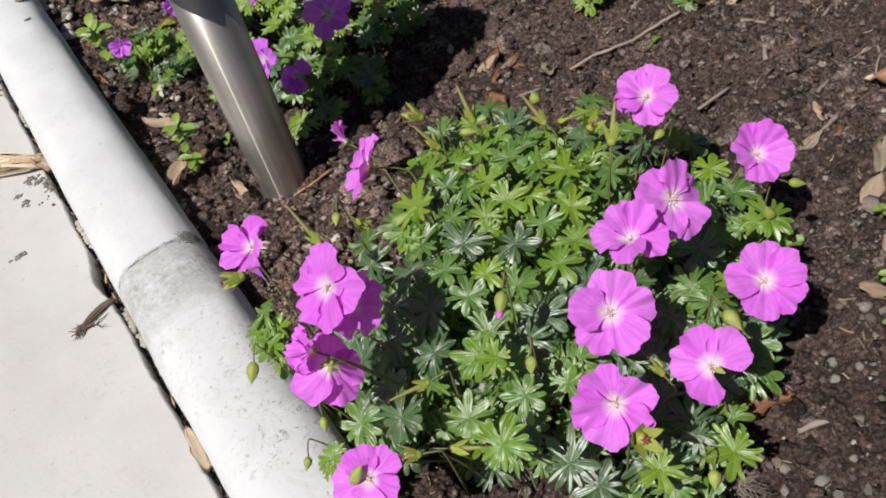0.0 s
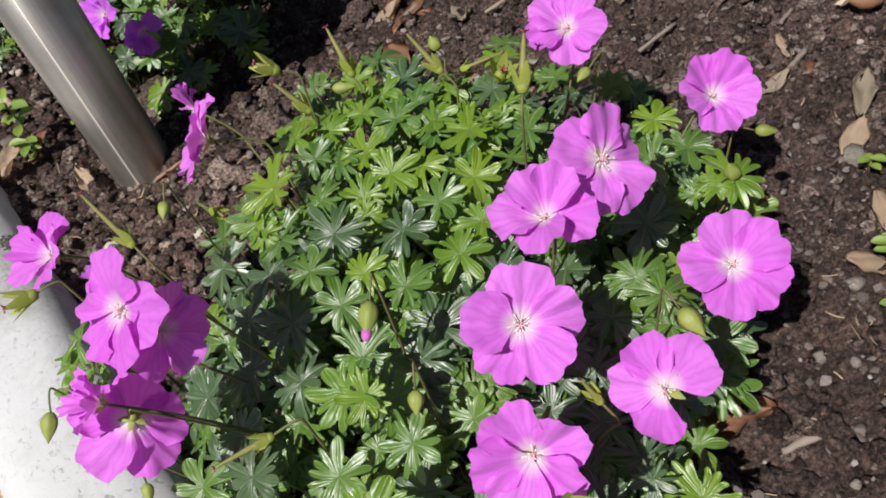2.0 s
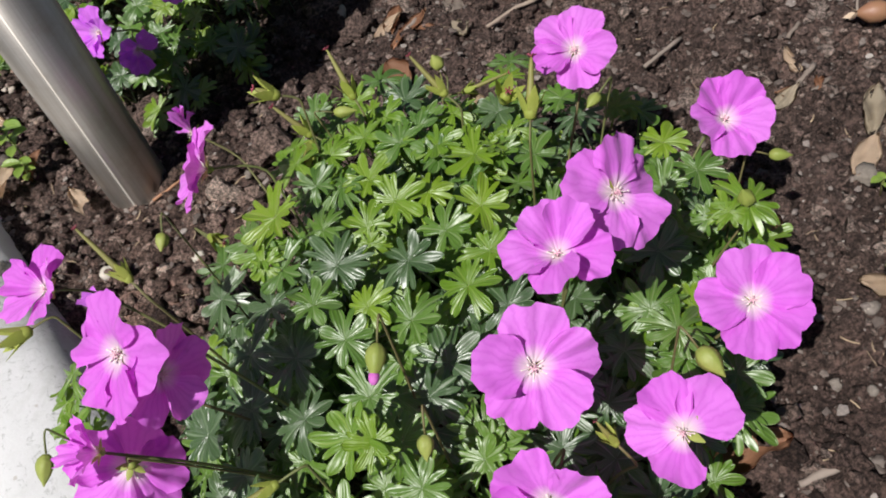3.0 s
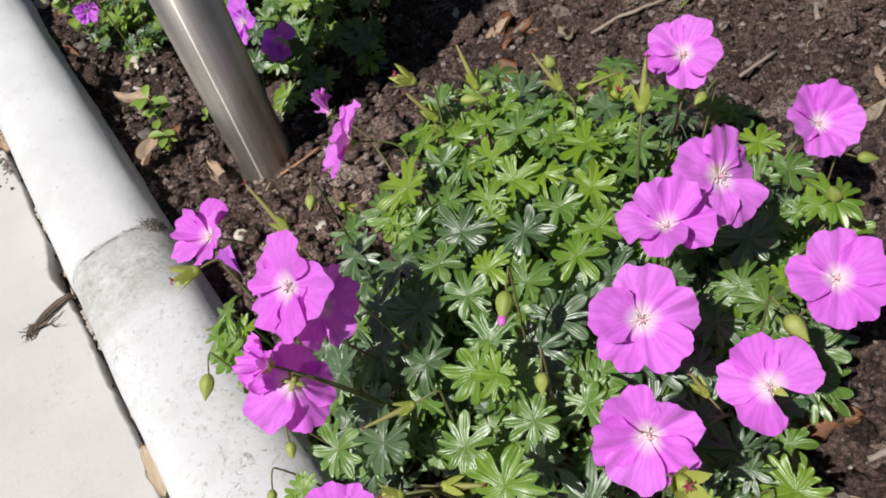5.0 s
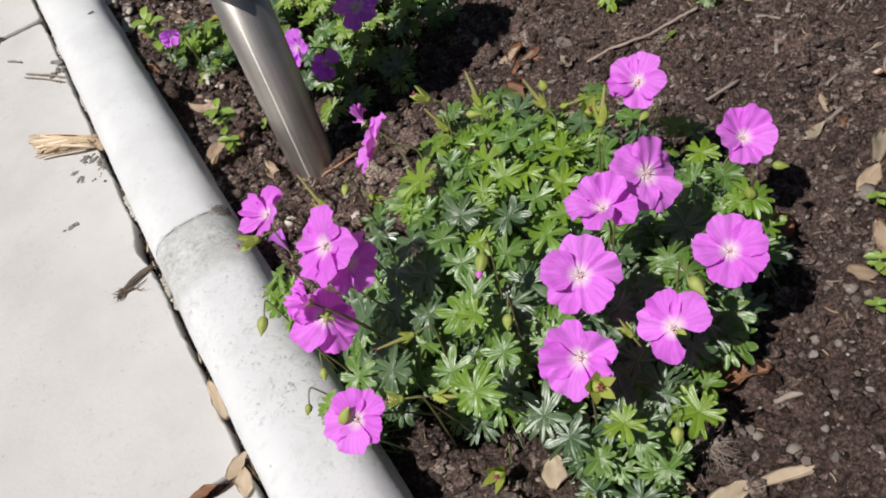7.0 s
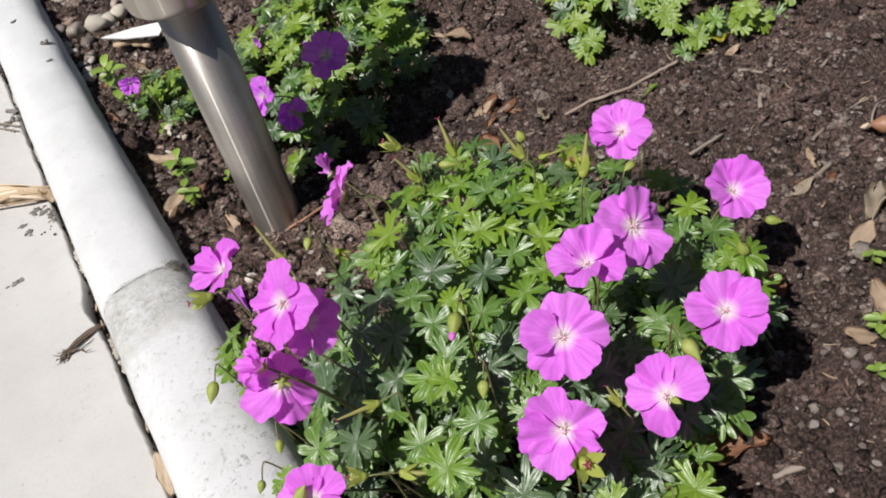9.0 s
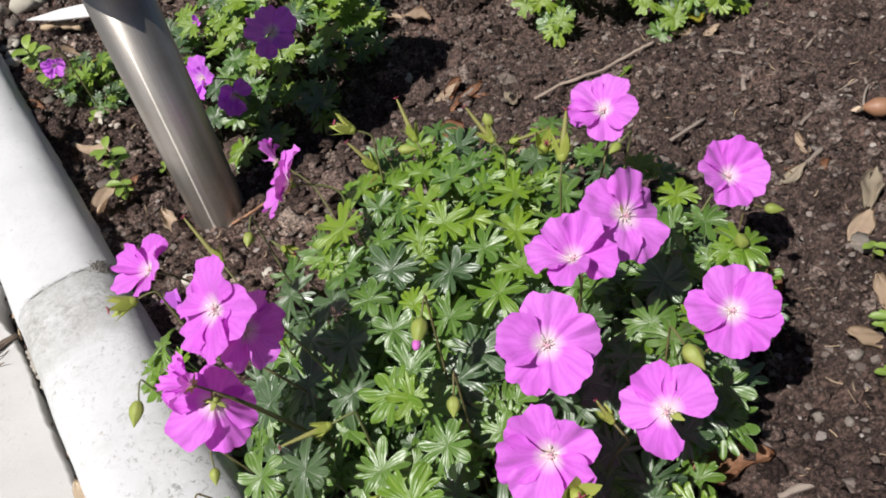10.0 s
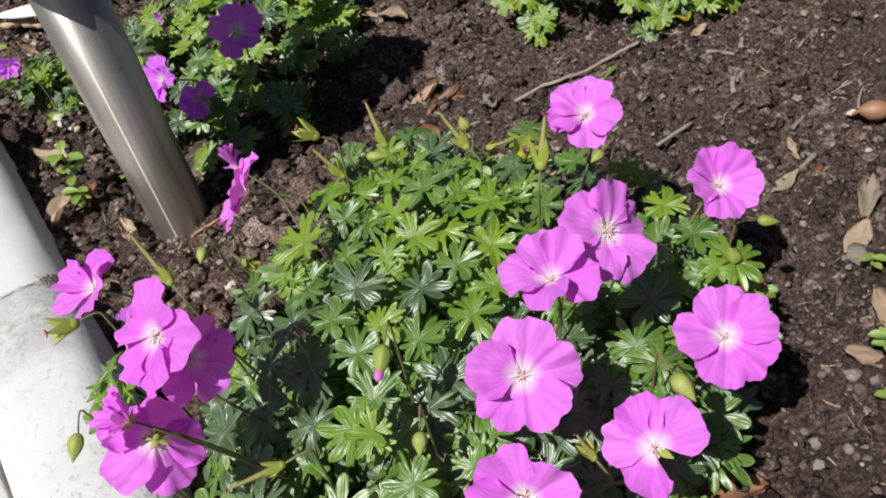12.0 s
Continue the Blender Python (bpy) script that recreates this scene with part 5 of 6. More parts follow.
for x, y, a, l, rad in ((0.128, 0.575, 8, 0.016, 0.0016), (0.232, 0.655, 75, 0.018, 0.0022), (0.275, 0.645, 40, 0.016, 0.0014), (0.214, 0.725, -25, 0.018, 0.0016), (0.243, 0.512, 45, 0.02, 0.0019), (0.30, 0.585, 80, 0.02, 0.0012), (0.285, 0.70, 20, 0.014, 0.0012), (-0.005, 0.625, 55, 0.02, 0.0018), (0.012, 0.585, 15, 0.022, 0.0012), (0.02, 0.606, 40, 0.016, 0.0016), (0.164, 0.255, 12, 0.02, 0.0021), (-0.11, 0.72, 60, 0.02, 0.0014), (0.2112, 0.5934, 82, 0.018, 0.0022), (0.2491, 0.5561, 42, 0.014, 0.0016), (0.2122, 0.6415, -28, 0.022, 0.0016), (0.290, 0.5904, 18, 0.018, 0.0009), (0.2491, 0.5013, 35, 0.018, 0.0015)):
    d = Vector((math.cos(radians(a)), math.sin(radians(a)), 0)) * l / 2
    stick("wood_chip", [on_soil(x - d.x, y - d.y, rad), on_soil(x + d.x, y + d.y, rad)], rad, WOOD, "small weathered splinter of wood on soil")


def fibres(count, seed):
    r = random.Random(seed)
    bm = bmesh.new()
    made = 0
    while made < count:
        x, y = r.uniform(-0.35, 0.42), r.uniform(0.12, 0.95)
        if not in_bed(x, y):
            continue
        a, l = r.uniform(0, 6.28), r.uniform(0.003, 0.013)
        z = soil_height(x, y) + 0.002
        d = Vector((math.cos(a), math.sin(a), r.uniform(-0.15, 0.25))) * l
        p = Vector((x, y, z))
        side = Vector((-d.y, d.x, 0)) * r.uniform(-0.3, 0.3)
        tube(bm, bend(p - d / 2, p + side, p + d / 2, 3), r.uniform(0.0002, 0.0006), 3)
        made += 1
    tagged(part("plant_fibres", bm, STRAW), "scattered dry straw bits and root fibres on soil", "plant litter", kind="stuff")


fibres(420, 51)


def dry_leaf(x, y, z, length, width, heading, curl, mat, label, tilt=0.0, seed=1, wave=0.22):
    """A fallen leaf, curled across and along, with a rib."""
    r = random.Random(seed)
    bm = bmesh.new()
    nu, nv = 8, 12
    ph = r.uniform(0, 6)
    grid = []
    for j in range(nv + 1):
        v = j / nv
        w = width / 2 * math.sin(math.pi * (0.03 + 0.97 * v)) ** 0.75 + 0.0003
        row = []
        for i in range(nu + 1):
            u = 2 * i / nu - 1
            a = u * curl
            px = (math.sin(a) / curl if curl else u) * w
            pz = ((1 - math.cos(a)) / curl if curl else 0) * w
            pz += wave * length * 0.5 * (math.sin(v * 4 + ph) * 0.5 + 0.25 * math.sin(u * 5 + v * 7 + ph)) * (0.4 + abs(u))
            pz += 0.05 * length * noise.noise(Vector((u * 2, v * 4, seed)))
            row.append(bm.verts.new((px * (1 + 0.10 * math.sin(v * 17 + ph) * abs(u) + 0.45 * noise.noise(Vector((u * 1.5, v * 3.5, seed * 3.7)))), (v - 0.5) * length, pz)))
        grid.append(row)
    for j in range(nv):
        for i in range(nu):
            bm.faces.new((grid[j][i], grid[j][i + 1], grid[j + 1][i + 1], grid[j + 1][i]))
    bmesh.ops.solidify(bm, geom=bm.faces[:], thickness=0.0004)
    low = min(v.co.z for v in bm.verts)
    lift = bank(x, y) if in_bed(x, y) else 0.0
    m = Matrix.Translation((x, y, z + lift)) @ Matrix.Rotation(radians(heading), 4, "Z") @ Matrix.Rotation(radians(tilt), 4, "X") @ Matrix.Translation((0, 0, -low * 0.6))
    return tagged(part("dry_leaf", bm, mat, m=m), label, "dry leaf", "fallen leaves")


TAN, BROWN = "tan curled dry leaf lying on the soil", "reddish-brown curled dry leaf lying on the soil"
for spec in (
    (-0.292, 0.527, 0.012, 0.034, 0.021, -25, 1.5, DRY_TAN, "pinkish-tan folded dry leaf beside the edging", 32, 1, 0.3),
    (-0.277, 0.545, 0.014, 0.024, 0.014, -40, 1.0, DRY_BROWN, BROWN, 40, 2),
    (-0.236, 0.503, 0.012, 0.029, 0.016, 35, 1.6, DRY_TAN, TAN, 30, 3, 0.5),
    (-0.335, 0.608, 0.006, 0.046, 0.014, 62, 0.7, DRY_TAN, TAN, 4, 4),
    (-0.017, 0.575, 0.010, 0.026, 0.024, 30, 1.1, DRY_BROWN, "brown cupped dry leaf lying on the soil", 20, 5),
    (0.131, 0.269, 0.012, 0.052, 0.026, -84, 0.8, DRY_BROWN, BROWN, 6, 6),
    (0.183, 0.397, 0.008, 0.024, 0.018, 20, 0.9, DRY_BROWN, BROWN, 20, 7),
    (0.267, 0.468, 0.006, 0.044, 0.026, -25, 1.9, DRY_GREY, "large pale grey-tan folded dry leaf on the soil", 8, 8, 0.42),
    (0.250, 0.434, 0.008, 0.032, 0.014, -40, 0.8, DRY_TAN, "orange-tan pointed dry leaf on the soil", 8, 9),
):
    dry_leaf(*spec)
for spec in (
    (0.229, 0.349, 0.005, 0.026, 0.013, 65, 0.5, DRY_TAN, "pale tan fallen petal-shaped leaf on the soil", 3, 10),
    (0.245, 0.378, 0.009, 0.026, 0.022, 10, 1.7, DRY_TAN, TAN, 30, 11, 0.45),
    (0.236, 0.522, 0.006, 0.019, 0.008, 15, 0.9, DRY_TAN, "small torn tan leaf scrap on the soil", 20, 12, 0.5),
    (0.0175, 0.210, 0.008, 0.024, 0.017, -5, 0.4, PALE_LEAF, "pale tan oval dry leaf below the plant", 8, 13),
    (0.154, 0.204, 0.007, 0.054, 0.0085, -72, 0.9, PALE_LEAF, "long narrow pale dry leaf on the soil", 0, 14, 0.06),
    (0.120, 0.193, 0.006, 0.034, 0.013, -62, 0.3, PALE_LEAF, "pale flat shard of dry leaf on the soil", 0, 15, 0.08),
    (0.096, 0.198, 0.006, 0.020, 0.012, 30, 0.5, DRY_TAN, TAN, 10, 16),
    (-0.010, 0.612, 0.007, 0.024, 0.010, 20, 1.0, DRY_BROWN, BROWN, 20, 17),
    (0.004, 0.622, 0.007, 0.022, 0.009, 80, 1.0, DRY_BROWN, BROWN, 25, 18),
):
    dry_leaf(*spec)
for spec in (
    (-0.083, 0.775, 0.006, 0.030, 0.013, 70, 0.8, DRY_TAN, TAN, 5, 19),
    (0.125, 0.634, 0.006, 0.020, 0.006, -55, 0.6, SPROUT, "small pale yellow-green fallen leaf blade", 10, 20),
    (0.193, 0.696, 0.010, 0.018, 0.016, 10, 0.5, YELLOW, "yellow dying leaf lying on the soil", 10, 21, 0.4),
    (0.179, 0.684, 0.004, 0.018, 0.010, 80, 0.9, DRY_TAN, TAN, 8, 41, 0.4),
    (0.205, 0.681, 0.004, 0.016, 0.009, -60, 0.9, DRY_TAN, TAN, 8, 42, 0.4),
    (-0.056, 0.761, 0.007, 0.032, 0.016, 70, 0.9, DRY_TAN, TAN, 8, 43, 0.3),
    (0.225, 0.495, 0.003, 0.015, 0.008, 50, 1.2, DRY_BROWN, BROWN, 5, 22, 0.4),
    (0.247, 0.502, 0.003, 0.012, 0.007, -20, 1.2, DRY_BROWN, BROWN, 5, 23, 0.4),
    (0.030, 0.645, 0.003, 0.026, 0.014, 40, 0.3, WOOD, "flat beige scrap of dead leaf on the soil", 0, 24),
):
    dry_leaf(*spec)
for spec in (
    (-0.392, 0.760, 0.010, 0.026, 0.010, 30, 0.8, DRY_TAN, "tan curled dead leaf among pebbles", 20, 51, 0.4),
    (-0.378, 0.742, 0.012, 0.022, 0.010, -50, 0.9, YELLOW, "yellowed dying leaf among pebbles", 25, 52, 0.4),
    (-0.410, 0.775, 0.010, 0.028, 0.009, 80, 0.8, DRY_TAN, "tan curled dead leaf among pebbles", 15, 53, 0.4),
    (-0.440, 0.742, 0.008, 0.024, 0.011, -10, 0.9, DRY_BROWN, BROWN, 12, 54, 0.4),
    (-0.362, 0.762, 0.012, 0.020, 0.010, 110, 0.8, YELLOW, "yellowed dying leaf among pebbles", 20, 55, 0.5),
    (-0.405, 0.668, 0.008, 0.026, 0.009, 55, 0.9, DRY_BROWN, BROWN, 20, 56, 0.3),
    (-0.017, 0.637, 0.008, 0.030, 0.013, -20, 0.9, DRY_BROWN, BROWN, 14, 57, 0.25),
    (-0.022, 0.630, 0.010, 0.026, 0.010, -60, 0.7, DRY_TAN, TAN, 12, 58, 0.3),
    (-0.006, 0.622, 0.010, 0.044, 0.010, -38, 0.8, DRY_BROWN, BROWN, 6, 59, 0.15),
    (0.027, 0.619, 0.006, 0.026, 0.018, 30, 0.7, DRY_GREY, "crumpled beige scrap of dead leaf on the soil", 12, 60, 0.45),
    (0.222, 0.490, 0.006, 0.026, 0.010, -60, 0.9, DRY_GREY, "crumpled grey-tan dead leaf on the soil", 14, 61, 0.45),
    (0.039, 0.4475, 0.084, 0.022, 0.014, 15, 1.0, DRY_TAN, "tan withered leaf caught among the plant's stems", 40, 62, 0.4),
    (0.0285, 0.506, 0.010, 0.034, 0.016, 60, 0.9, DRY_BROWN, "reddish-brown dead leaf behind the plant", 20, 63, 0.3),
    (0.058, 0.512, 0.006, 0.040, 0.012, -60, 0.5, STRAW, "long pale dead leaf beside the plant", 8, 25),
):
    dry_leaf(*spec)


def fallen_petal():
    bm_r = random.Random(77)
    me = petal_mesh(bm_r, 50, 0.12, PETAL_DEEP, 40.0)
    ob = part("fallen_petal", me, None, m=Matrix.Translation((-0.196, 0.402, 0.012)) @ Matrix.Rotation(radians(95), 4, "Z") @ Matrix.Rotation(radians(8), 4, "X") @ Matrix.Rotation(radians(35), 4, "Y") @ Matrix.Scale(0.026, 4))
    tagged(ob, "withered violet petal lying against the edging", "petal")


fallen_petal()


# ---- seedlings with oval leaves ----
def oval_leaf_mesh():
    bm = bmesh.new()
    uvs = bm.loops.layers.uv.new("uv")
    grid = []
    for j in range(8):
        v = j / 7
        w = 0.28 * math.sin(math.pi * (0.04 + 0.96 * v) ** 1.25) ** 0.62 + 0.012
        grid.append([bm.verts.new((q * w, v, 0.25 * v - 0.28 * v * v + abs(q) * w * 0.35)) for q in (-1, -0.5, 0, 0.5, 1)])
    for j in range(7):
        for i in range(4):
            fa = bm.faces.new((grid[j][i], grid[j][i + 1], grid[j + 1][i + 1], grid[j + 1][i]))
            for loop, (a, b) in zip(fa.loops, ((i, j), (i + 1, j), (i + 1, j + 1), (i, j + 1))):
                loop[uvs].uv = (a / 4, b / 7)
    return mesh_of("leaf", bm, SPROUT)


OVAL = oval_leaf_mesh()


def seedling(x, y, tall, pairs, size, seed, label):
    r = random.Random(seed)
    z0 = soil_height(x, y)
    plant = thing("seedling", label, "seedling", "seedlings")
    lean = Vector((r.uniform(-0.2, 0.2), r.uniform(-0.2, 0.2), 1))
    bm = bmesh.new()
    tube(bm, [Vector((x, y, z0 - 0.005)), Vector((x, y, z0)) + lean * tall * 0.5, Vector((x, y, z0)) + lean * tall], 0.0007, 5)
    part("stem", bm, STEM, plant)
    for k in range(pairs):
        h = tall * (0.35 + 0.65 * (k + 1) / pairs)
        for q in range(2):
            a = k * 90 + q * 180 + r.uniform(-25, 25)
            s = size * r.uniform(0.75, 1.15)
            part("leaf", OVAL, None, plant, m=Matrix.Translation(Vector((x, y, z0)) + lean * h) @ Matrix.Rotation(radians(a), 4, "Z") @ Matrix.Rotation(radians(r.uniform(-5, 30)), 4, "X") @ Matrix.Scale(s, 4))


seedling(-0.290, 0.558, 0.042, 5, 0.015, 61, "lime green seedling with oval leaves beside the edging")
seedling(-0.283, 0.540, 0.024, 4, 0.012, 62, "lime green seedling with oval leaves beside the edging")
seedling(-0.400, 0.700, 0.055, 5, 0.019, 63, "bright green leafy seedling growing at the edging")
seedling(-0.385, 0.680, 0.030, 3, 0.013, 64, "bright green leafy seedling growing at the edging")
seedling(-0.26, 0.575, 0.012, 1, 0.010, 65, "tiny green seedling beside the lamp pole")
seedling(-0.345, 0.645, 0.014, 1, 0.010, 68, "tiny green seedling beside the lamp pole")
seedling(0.252, 0.412, 0.016, 2, 0.009, 66, "lime green sprout with rounded leaves on bare soil")
seedling(0.238, 0.345, 0.020, 4, 0.011, 67, "lime green sprout with rounded leaves on bare soil")
seedling(0.228, 0.320, 0.010, 2, 0.008, 69, "lime green sprout with rounded leaves on bare soil")


# ---- litter on the paving ----
def straw_tuft():
    tuft = thing("straw_tuft", "tuft of dry tan straw lying across the slab", "straw")
    r = random.Random(81)
    for k in range(52):
        root = along(0.719 + r.uniform(-0.007, 0.007), GAP + 0.004 + r.uniform(-0.010, 0.004), SLAB_TOP + r.uniform(0.003, 0.010))
        l = r.uniform(0.040, 0.060)
        tip = along(0.719 + l * 0.85 + r.uniform(-0.017, 0.015), GAP - l, SLAB_TOP + r.uniform(0.001, 0.012))
        bm = bmesh.new()
        tube(bm, bend(root, root.lerp(tip, 0.5) + Vector((0, 0, r.uniform(0.0, 0.006))), tip, 4), r.uniform(0.0006, 0.0024), 4)
        part("straw", bm, STRAW if k % 3 else PALE_LEAF, tuft)
    for k in range(9):
        side = (k - 4) * 0.0026 + r.uniform(-0.001, 0.001)
        root = along(0.719 + side * 0.6, GAP + 0.002, SLAB_TOP + 0.004 + r.uniform(0, 0.003))
        tip = along(0.719 + 0.046 + side * 2.2 + r.uniform(-0.005, 0.006), GAP - 0.056 + r.uniform(-0.006, 0.010), SLAB_TOP + 0.002 + r.uniform(0, 0.004))
        way = (tip - root).normalized()
        across = Vector((-way.y, way.x, 0))
        bm = bmesh.new()
        rows = []
        for j in range(7):
            v = j / 6
            mid = root.lerp(tip, v) + across * 0.0015 * math.sin(v * 5 + k) + Vector((0, 0, 0.002 * math.sin(v * 3.1)))
            w = 0.0021 * (1.1 - 0.6 * v) * r.uniform(0.85, 1.15)
            rows.append([bm.verts.new(mid + across * w * q + Vector((0, 0, 0.0008 * (1 - q * q)))) for q in (-1, -0.5, 0, 0.5, 1)])
        for one, two in zip(rows, rows[1:]):
            for q in range(4):
                bm.faces.new((one[q], one[q + 1], two[q + 1], two[q]))
        bmesh.ops.solidify(bm, geom=bm.faces[:], thickness=0.0004)
        part("straw_blade", bm, (STRAW, PALE_LEAF, DRY_TAN)[k % 3], tuft)


straw_tuft()
dry_leaf(*along(0.713, GAP + 0.001, SLAB_TOP + 0.007), 0.028, 0.013, 48, 1.1, DRY_TAN, "tan dry leaf scrap in the paving gap", 10, 31)
dry_leaf(*along(0.347, GAP + 0.0035, SLAB_TOP + 0.006), 0.040, 0.0085, 34, 0.3, PALE_LEAF, "long tan dry leaf wedged in the paving gap", 4, 32, 0.06)
dry_leaf(*along(0.290, GAP - 0.004, SLAB_TOP + 0.003), 0.024, 0.011, -30, 0.6, PALE_LEAF, "tan dry leaf wedged in the slab joint", 6, 33, 0.1)
dry_leaf(*along(0.287, GAP - 0.032, SLAB_TOP + 0.002), 0.022, 0.009, -62, 0.6, DRY_BROWN, "brown dry leaf wedged in the slab joint", 4, 34, 0.1)
dry_leaf(*along(0.275, GAP - 0.004, SLAB_TOP + 0.003), 0.022, 0.013, 15, 0.5, PALE_LEAF, "pale dry leaf scrap in the slab joint", 4, 35)


def dry_root(name, base, heading, length, count, spread, seed, mat, label, trunk=0.0, fine=1.0):
    """Thin wriggling rootlets, on a thicker stem where there is one."""
    ob = thing(name, label, "dead root")
    r = random.Random(seed)
    base = Vector(base)
    if trunk:
        d = Vector((math.cos(radians(heading)), math.sin(radians(heading)), 0))
        end = base + d * trunk
        for k in range(11):
            bm = bmesh.new()
            across = Vector((-d.y, d.x, 0)) * r.uniform(-0.0030, 0.0030)
            off = across + Vector((0, 0, r.uniform(0, 0.0025)))
            over = d * r.uniform(-0.006, 0.004)
            tube(bm, bend(base + off * 0.8 - Vector((0, 0, 0.003)), base.lerp(end, 0.5) + off * 1.25 + Vector((0, 0, 0.0005)), end + over + off * 0.9, 7), [q * r.uniform(0.6, 1.15) for q in (0.0012, 0.0012, 0.0011, 0.0010, 0.0009, 0.0008, 0.0006, 0.0003)], 5)
            part("root_stem", bm, mat, ob)
        base = end
    for k in range(count):
        a = heading + r.uniform(-spread, spread)
        p, pts = base + Vector((r.uniform(-1, 1), r.uniform(-1, 1), 0)) * (0.0035 if trunk else 0.002), []
        steps = 7
        for j in range(steps):
            pts.append(p.copy())
            a += r.uniform(-32, 32)
            p = p + Vector((math.cos(radians(a)), math.sin(radians(a)), 0)) * length * r.uniform(0.5, 1.0) / steps
            p.z = base.z + r.uniform(-0.0015, 0.0025)
        bm = bmesh.new()
        thick = r.uniform(0.5, 1.1) * fine
        tube(bm, pts, [thick * (0.0010 - 0.0008 * j / steps) for j in range(steps)], 4)
        part("root", bm, mat, ob)


dry_root("dead_root", along(0.518, GAP + 0.001, SLAB_TOP + 0.0015), -122, 0.020, 10, 38, 91, BARK, "dark dry root splaying from the paving gap", 0.030)
dry_root("rootlet", along(0.5045, -0.062, SLAB_TOP + 0.002), -8, 0.034, 2, 12, 94, BARK, "thin dry rootlets lying on the slab")
for one, two, rad in ((along(0.918, -0.0761, SLAB_TOP + 0.002), along(0.866, -0.037, SLAB_TOP + 0.004), 0.0011), (along(0.912, -0.079, SLAB_TOP + 0.002), along(0.862, -0.041, SLAB_TOP + 0.002), 0.0009), (along(0.966, -0.091, SLAB_TOP + 0.002), along(0.9495, -0.077, SLAB_TOP + 0.002), 0.0012), (along(1.034, -0.092, SLAB_TOP + 0.003), along(0.985, -0.117, SLAB_TOP + 0.003), 0.0032)):
    stick("wood_chip", [one, one.lerp(two, 0.5) + Vector((0.001, 0.0, 0.001)), two], rad, WOOD, "thin dry grey stalk lying on the slab")
dry_root("root_mass", (0.110, 0.222, 0.012), -60, 0.034, 64, 180, 93, WOOD, "fine tangled dry roots at the foot of the plant", 0.0, 0.42)


def gap_dirt():
    r = random.Random(95)
    rows = []
    for k in range(1300):
        s = r.uniform(0.1, 1.6)
        size = r.uniform(0.0006, 0.0022)
        rows.append((*along(s, GAP + 0.0042 + r.gauss(0, 0.0022), SLAB_TOP - 0.013 + r.uniform(0, 0.006)), size, r.uniform(0, 6)))
    for k in range(16):
        s = r.choice((0.68, 0.69, 0.67, 0.86)) + r.gauss(0, 0.012)
        size = r.uniform(0.0005, 0.0018)
        rows.append((*along(s, GAP - abs(r.gauss(0, 0.012)), SLAB_TOP + size * 0.4), size, r.uniform(0, 6)))
    scatter("gap_dirt", "dark soil crumbs in the gap beside the slabs", "soil", lump_templates(6, 1, 0.35, 0.8), rows, CLOD)


gap_dirt()


def gap_fill(s0, s1, a0, a1, z):
    bm = bmesh.new()
    n = int((s1 - s0) / 0.006)
    rows = []
    for i in range(n + 1):
        s = s0 + (s1 - s0) * i / n
        rows.append([bm.verts.new(along(s, a0 + (a1 - a0) * k / 3, z + 0.004 * noise.noise(Vector((s * 45, k * 1.3, 5))))) for k in range(4)])
    for one, two in zip(rows, rows[1:]):
        for k in range(3):
            bm.faces.new((one[k], one[k + 1], two[k + 1], two[k]))
    tagged(part("gap_soil", bm, SOIL), "dirt packed into the gap along the paving", "soil", kind="structure")


def gap_mortar():
    """Broken pale mortar left in stretches of the gap."""
    r = random.Random(98)
    for s0, s1, n in ((0.592, 0.630, 13), (0.462, 0.505, 11), (0.335, 0.36, 7), (0.80, 0.83, 6), (0.93, 0.96, 6)):
        bed = thing("gap_mortar", "broken pale mortar lodged in the paving gap", "mortar", "mortar bits")
        for k in range(n):
            bm = bmesh.new()
            s = s0 + (s1 - s0) * (k + r.random()) / n
            lump(bm, along(s, GAP + 0.0042 + r.gauss(0, 0.001), SLAB_TOP - 0.0065 + r.uniform(0, 0.002)), r.uniform(0.0020, 0.0036), 0.55, 2, k * 1.3 + s, 0.8, 0.15)
            part("mortar_piece", bm, CRUMB_PALE, bed)


CRUMB_PALE = concrete_material("mortar_pale", (0.44, 0.41, 0.36), (0.28, 0.25, 0.21), 0.4)
gap_mortar()


def moss_patch(s, a, size, seed, label, up=0.0, flat=0.3):
    bm = bmesh.new()
    r = random.Random(seed)
    for k in range(9):
        lump(bm, along(s + r.gauss(0, size * 0.45), a + r.gauss(0, size * 0.55), SLAB_TOP + up + size * flat * 0.2), size * r.uniform(0.3, 0.6), 0.6, 1, seed + k * 0.9, flat)
    tagged(part("moss_patch", bm, DIRT), label, "moss", "moss patches")


for k, (s, a, size, up, flat) in enumerate(((0.7095, -0.0535, 0.0052, 0, 0.25), (0.702, -0.047, 0.0046, 0, 0.25), (0.6935, -0.0415, 0.0046, 0, 0.25), (0.684, -0.041, 0.004, 0, 0.15), (0.6968, -0.068, 0.0042, 0, 0.2), (0.6829, -0.0655, 0.0044, 0, 0.2), (0.6207, -0.0882, 0.0050, 0, 0.12), (0.911, -0.0396, 0.006, 0, 0.8), (0.8911, -0.0425, 0.006, 0, 0.8))):
    moss_patch(s, a, size, 7 * k + 3, "grey-green tuft of moss on the slab edge" if flat > 0.5 else "thin grey patch of dry dirt on the slab", up, flat)
for s, a, size, seed in ((1.0297, 0.0053, 0.0028, 91), (0.9474, 0.0272, 0.0042, 92), (0.8978, 0.0231, 0.0022, 93)):
    moss_patch(s, a, size, seed, "dark crumb of dirt lying on the edging", bullnose(KERB_R, math.acos(min(1, abs((a - KERB_AT) / KERB_R)) ** (1 / 0.74)))[1] - SLAB_TOP, 0.6)


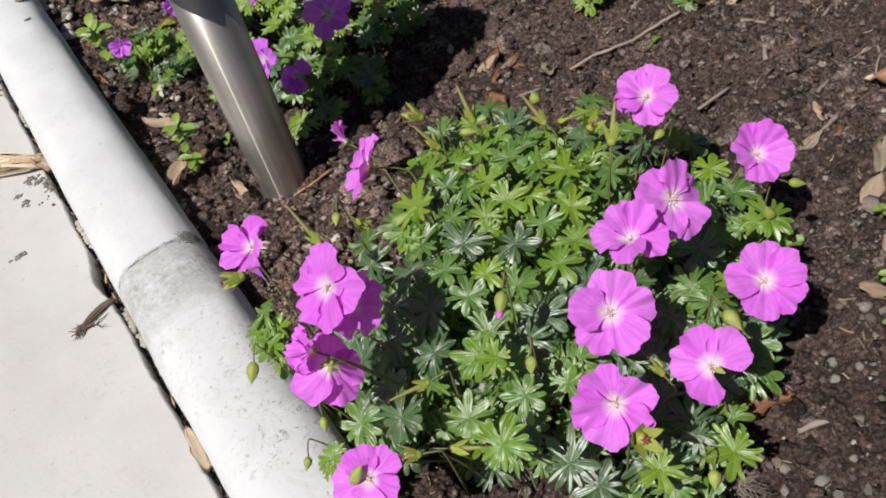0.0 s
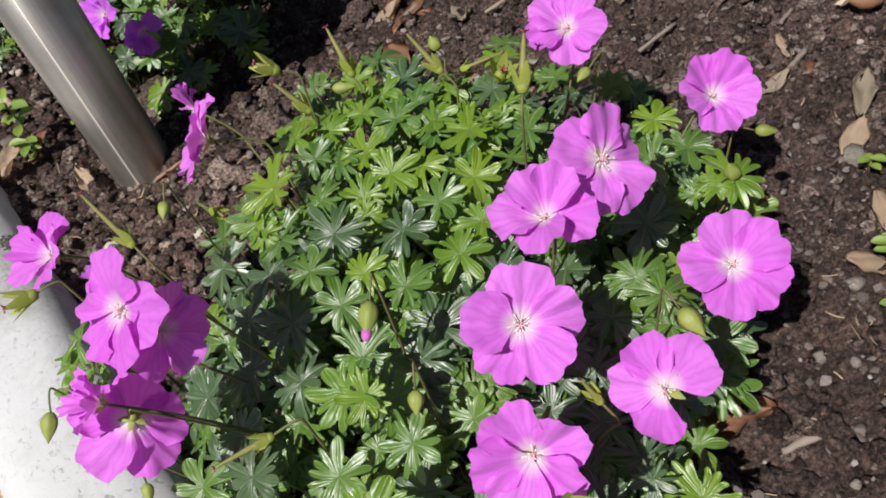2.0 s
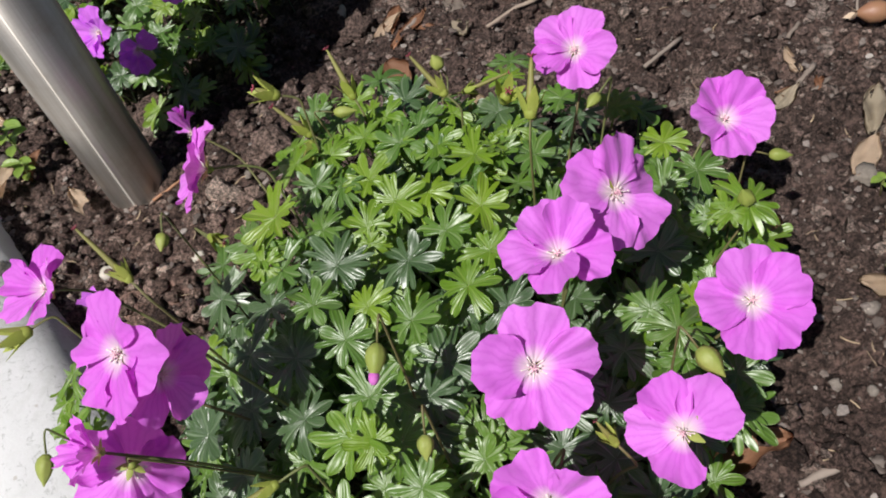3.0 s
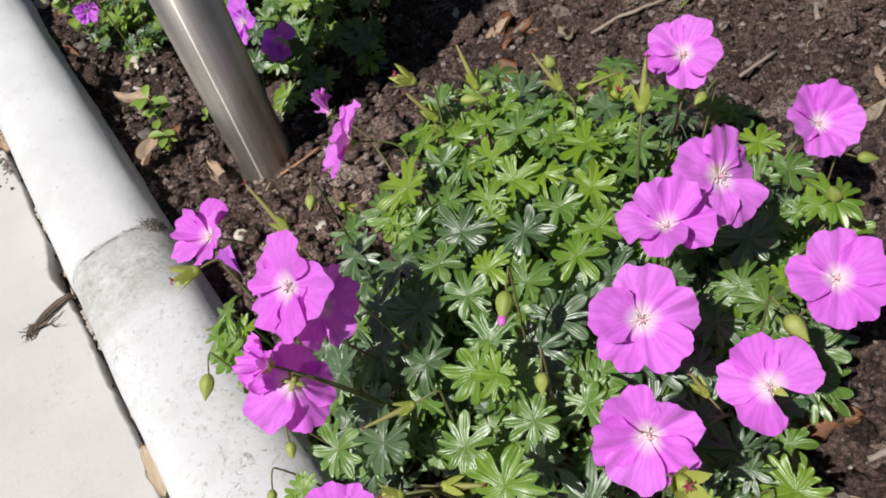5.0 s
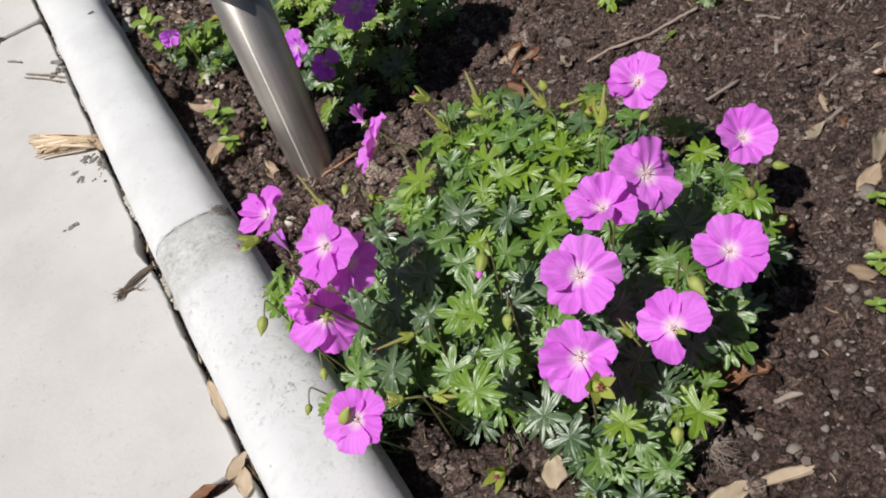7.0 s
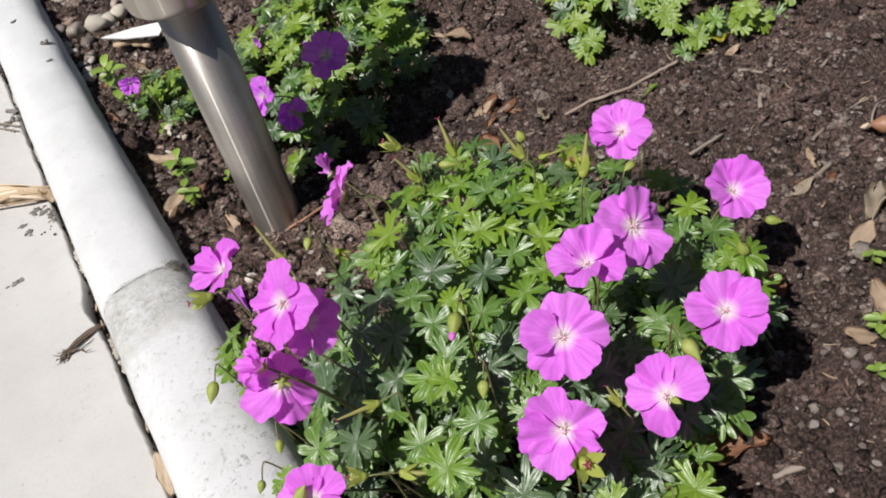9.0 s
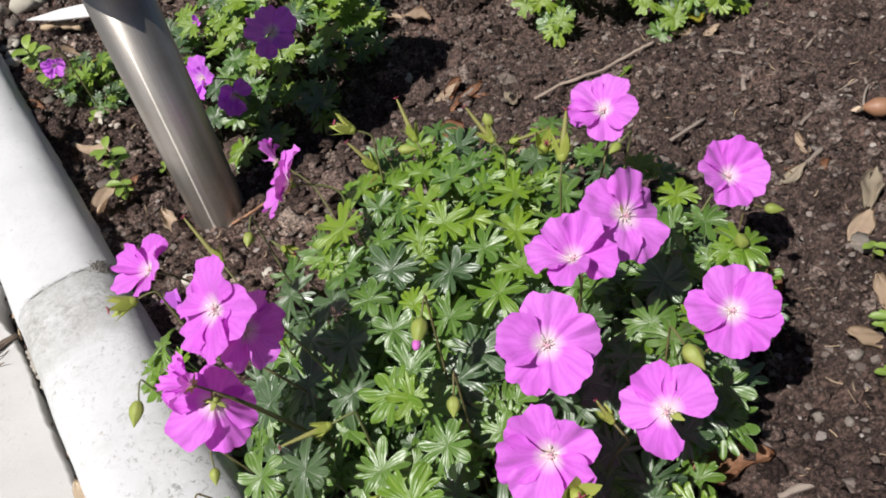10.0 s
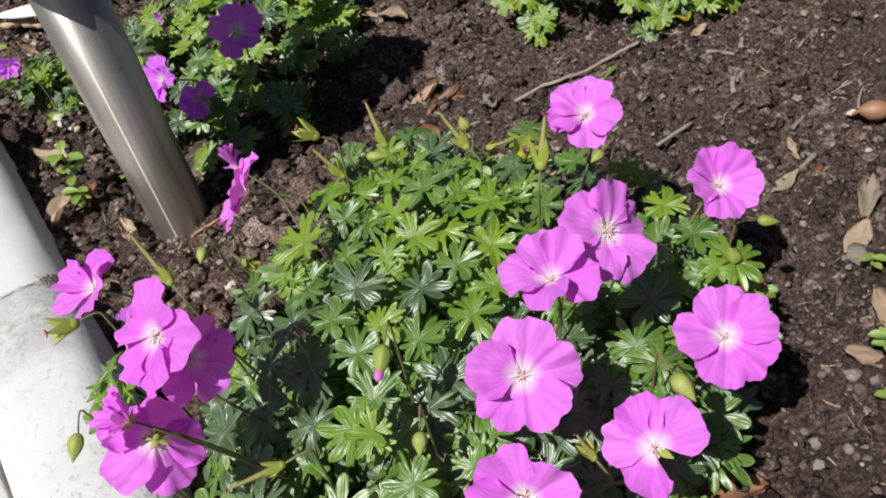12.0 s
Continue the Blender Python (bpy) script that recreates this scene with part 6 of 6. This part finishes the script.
def gap_straw():
    r = random.Random(97)
    bm = bmesh.new()
    for k in range(55):
        s = r.uniform(0.2, 1.25)
        p = along(s, GAP + 0.004 + r.gauss(0, 0.0022), SLAB_TOP - 0.008 + r.uniform(0, 0.004))
        d = (EDGE_D * r.choice((-1, 1)) + EDGE_N * r.uniform(-0.6, 0.6)) * r.uniform(0.002, 0.008)
        tube(bm, [p - d, p + Vector((0, 0, 0.001)), p + d], r.uniform(0.0004, 0.0012), 3)
    tagged(part("gap_straw", bm, STRAW), "tan dry bits of straw in the paving gap", "plant litter", kind="stuff")


def joint_fill(s, z):
    """Brown dirt pressed into the joint between two slabs."""
    bm = bmesh.new()
    rows = []
    for i in range(121):
        a = GAP - 1.21 + 1.212 * i / 120
        rows.append([bm.verts.new(along(s - 0.009 + 0.018 * k / 4, a, z + 0.003 * noise.noise(Vector((a * 60, k * 0.9, s))))) for k in range(5)])
    for one, two in zip(rows, rows[1:]):
        for k in range(4):
            bm.faces.new((one[k], two[k], two[k + 1], one[k + 1]))
    tagged(part("joint_dirt", bm, SOIL), "brown dirt packed into the joint between slabs", "soil", kind="structure")


joint_fill(0.286, SLAB_TOP - 0.0055)
joint_fill(1.029, SLAB_TOP - 0.0055)
gap_straw()
gap_fill(-0.3, 1.7, GAP - 0.003, KERB_AT - KERB_R + 0.006, -0.008)


# ---- plant label and seed capsule ----
def plant_label():
    bm = bmesh.new()
    tip, a, b = Vector((-0.485, 0.842, 0.022)), Vector((-0.392, 0.838, 0.034)), Vector((-0.398, 0.815, 0.030))
    top = [bm.verts.new(p) for p in (tip, tip.lerp(a, 0.45) + Vector((0, 0.004, 0)), a, b, tip.lerp(b, 0.45) + Vector((0, -0.004, 0)))]
    fa = bm.faces.new(top)
    geo = bmesh.ops.extrude_face_region(bm, geom=[fa])
    bmesh.ops.translate(bm, vec=(0, 0, -0.0012), verts=[v for v in geo["geom"] if isinstance(v, bmesh.types.BMVert)])
    bmesh.ops.recalc_face_normals(bm, faces=bm.faces)
    tagged(part("plant_label", bm, WHITE, smooth=False), "blank white pointed plastic plant label lying on soil", "plant label")


plant_label()


def seed_capsule():
    ob = thing("seed_capsule", "rose-red and olive fallen seed capsule with a papery husk", "seed capsule")
    c = Vector((0.2975, 0.549, 0.010))
    d = Vector((-0.98, 0.10, 0.05)).normalized()
    bm = bmesh.new()
    lathe(bm, [(0.001, -0.011), (0.005, -0.0085), (0.0072, -0.002), (0.0068, 0.004), (0.0035, 0.009), (0.001, 0.012)], 18, facing(c, d))
    part("capsule", bm, CAPSULE, ob)
    bm = bmesh.new()
    sepal_bm(bm, 3, 0.9, 0.20, 55, 0.05)
    part("husk", bm, DRY_TAN, ob, "pale papery husk", m=facing(c + d * 0.010, d, 0, 0.011))
    bm = bmesh.new()
    tube(bm, bend(c + d * 0.011, c + d * 0.008 + Vector((0, 0.014, 0.004)), c + Vector((0.005, 0.034, -0.004)), 5), 0.0010, 5)
    part("stalk", bm, WOOD, ob)


seed_capsule()
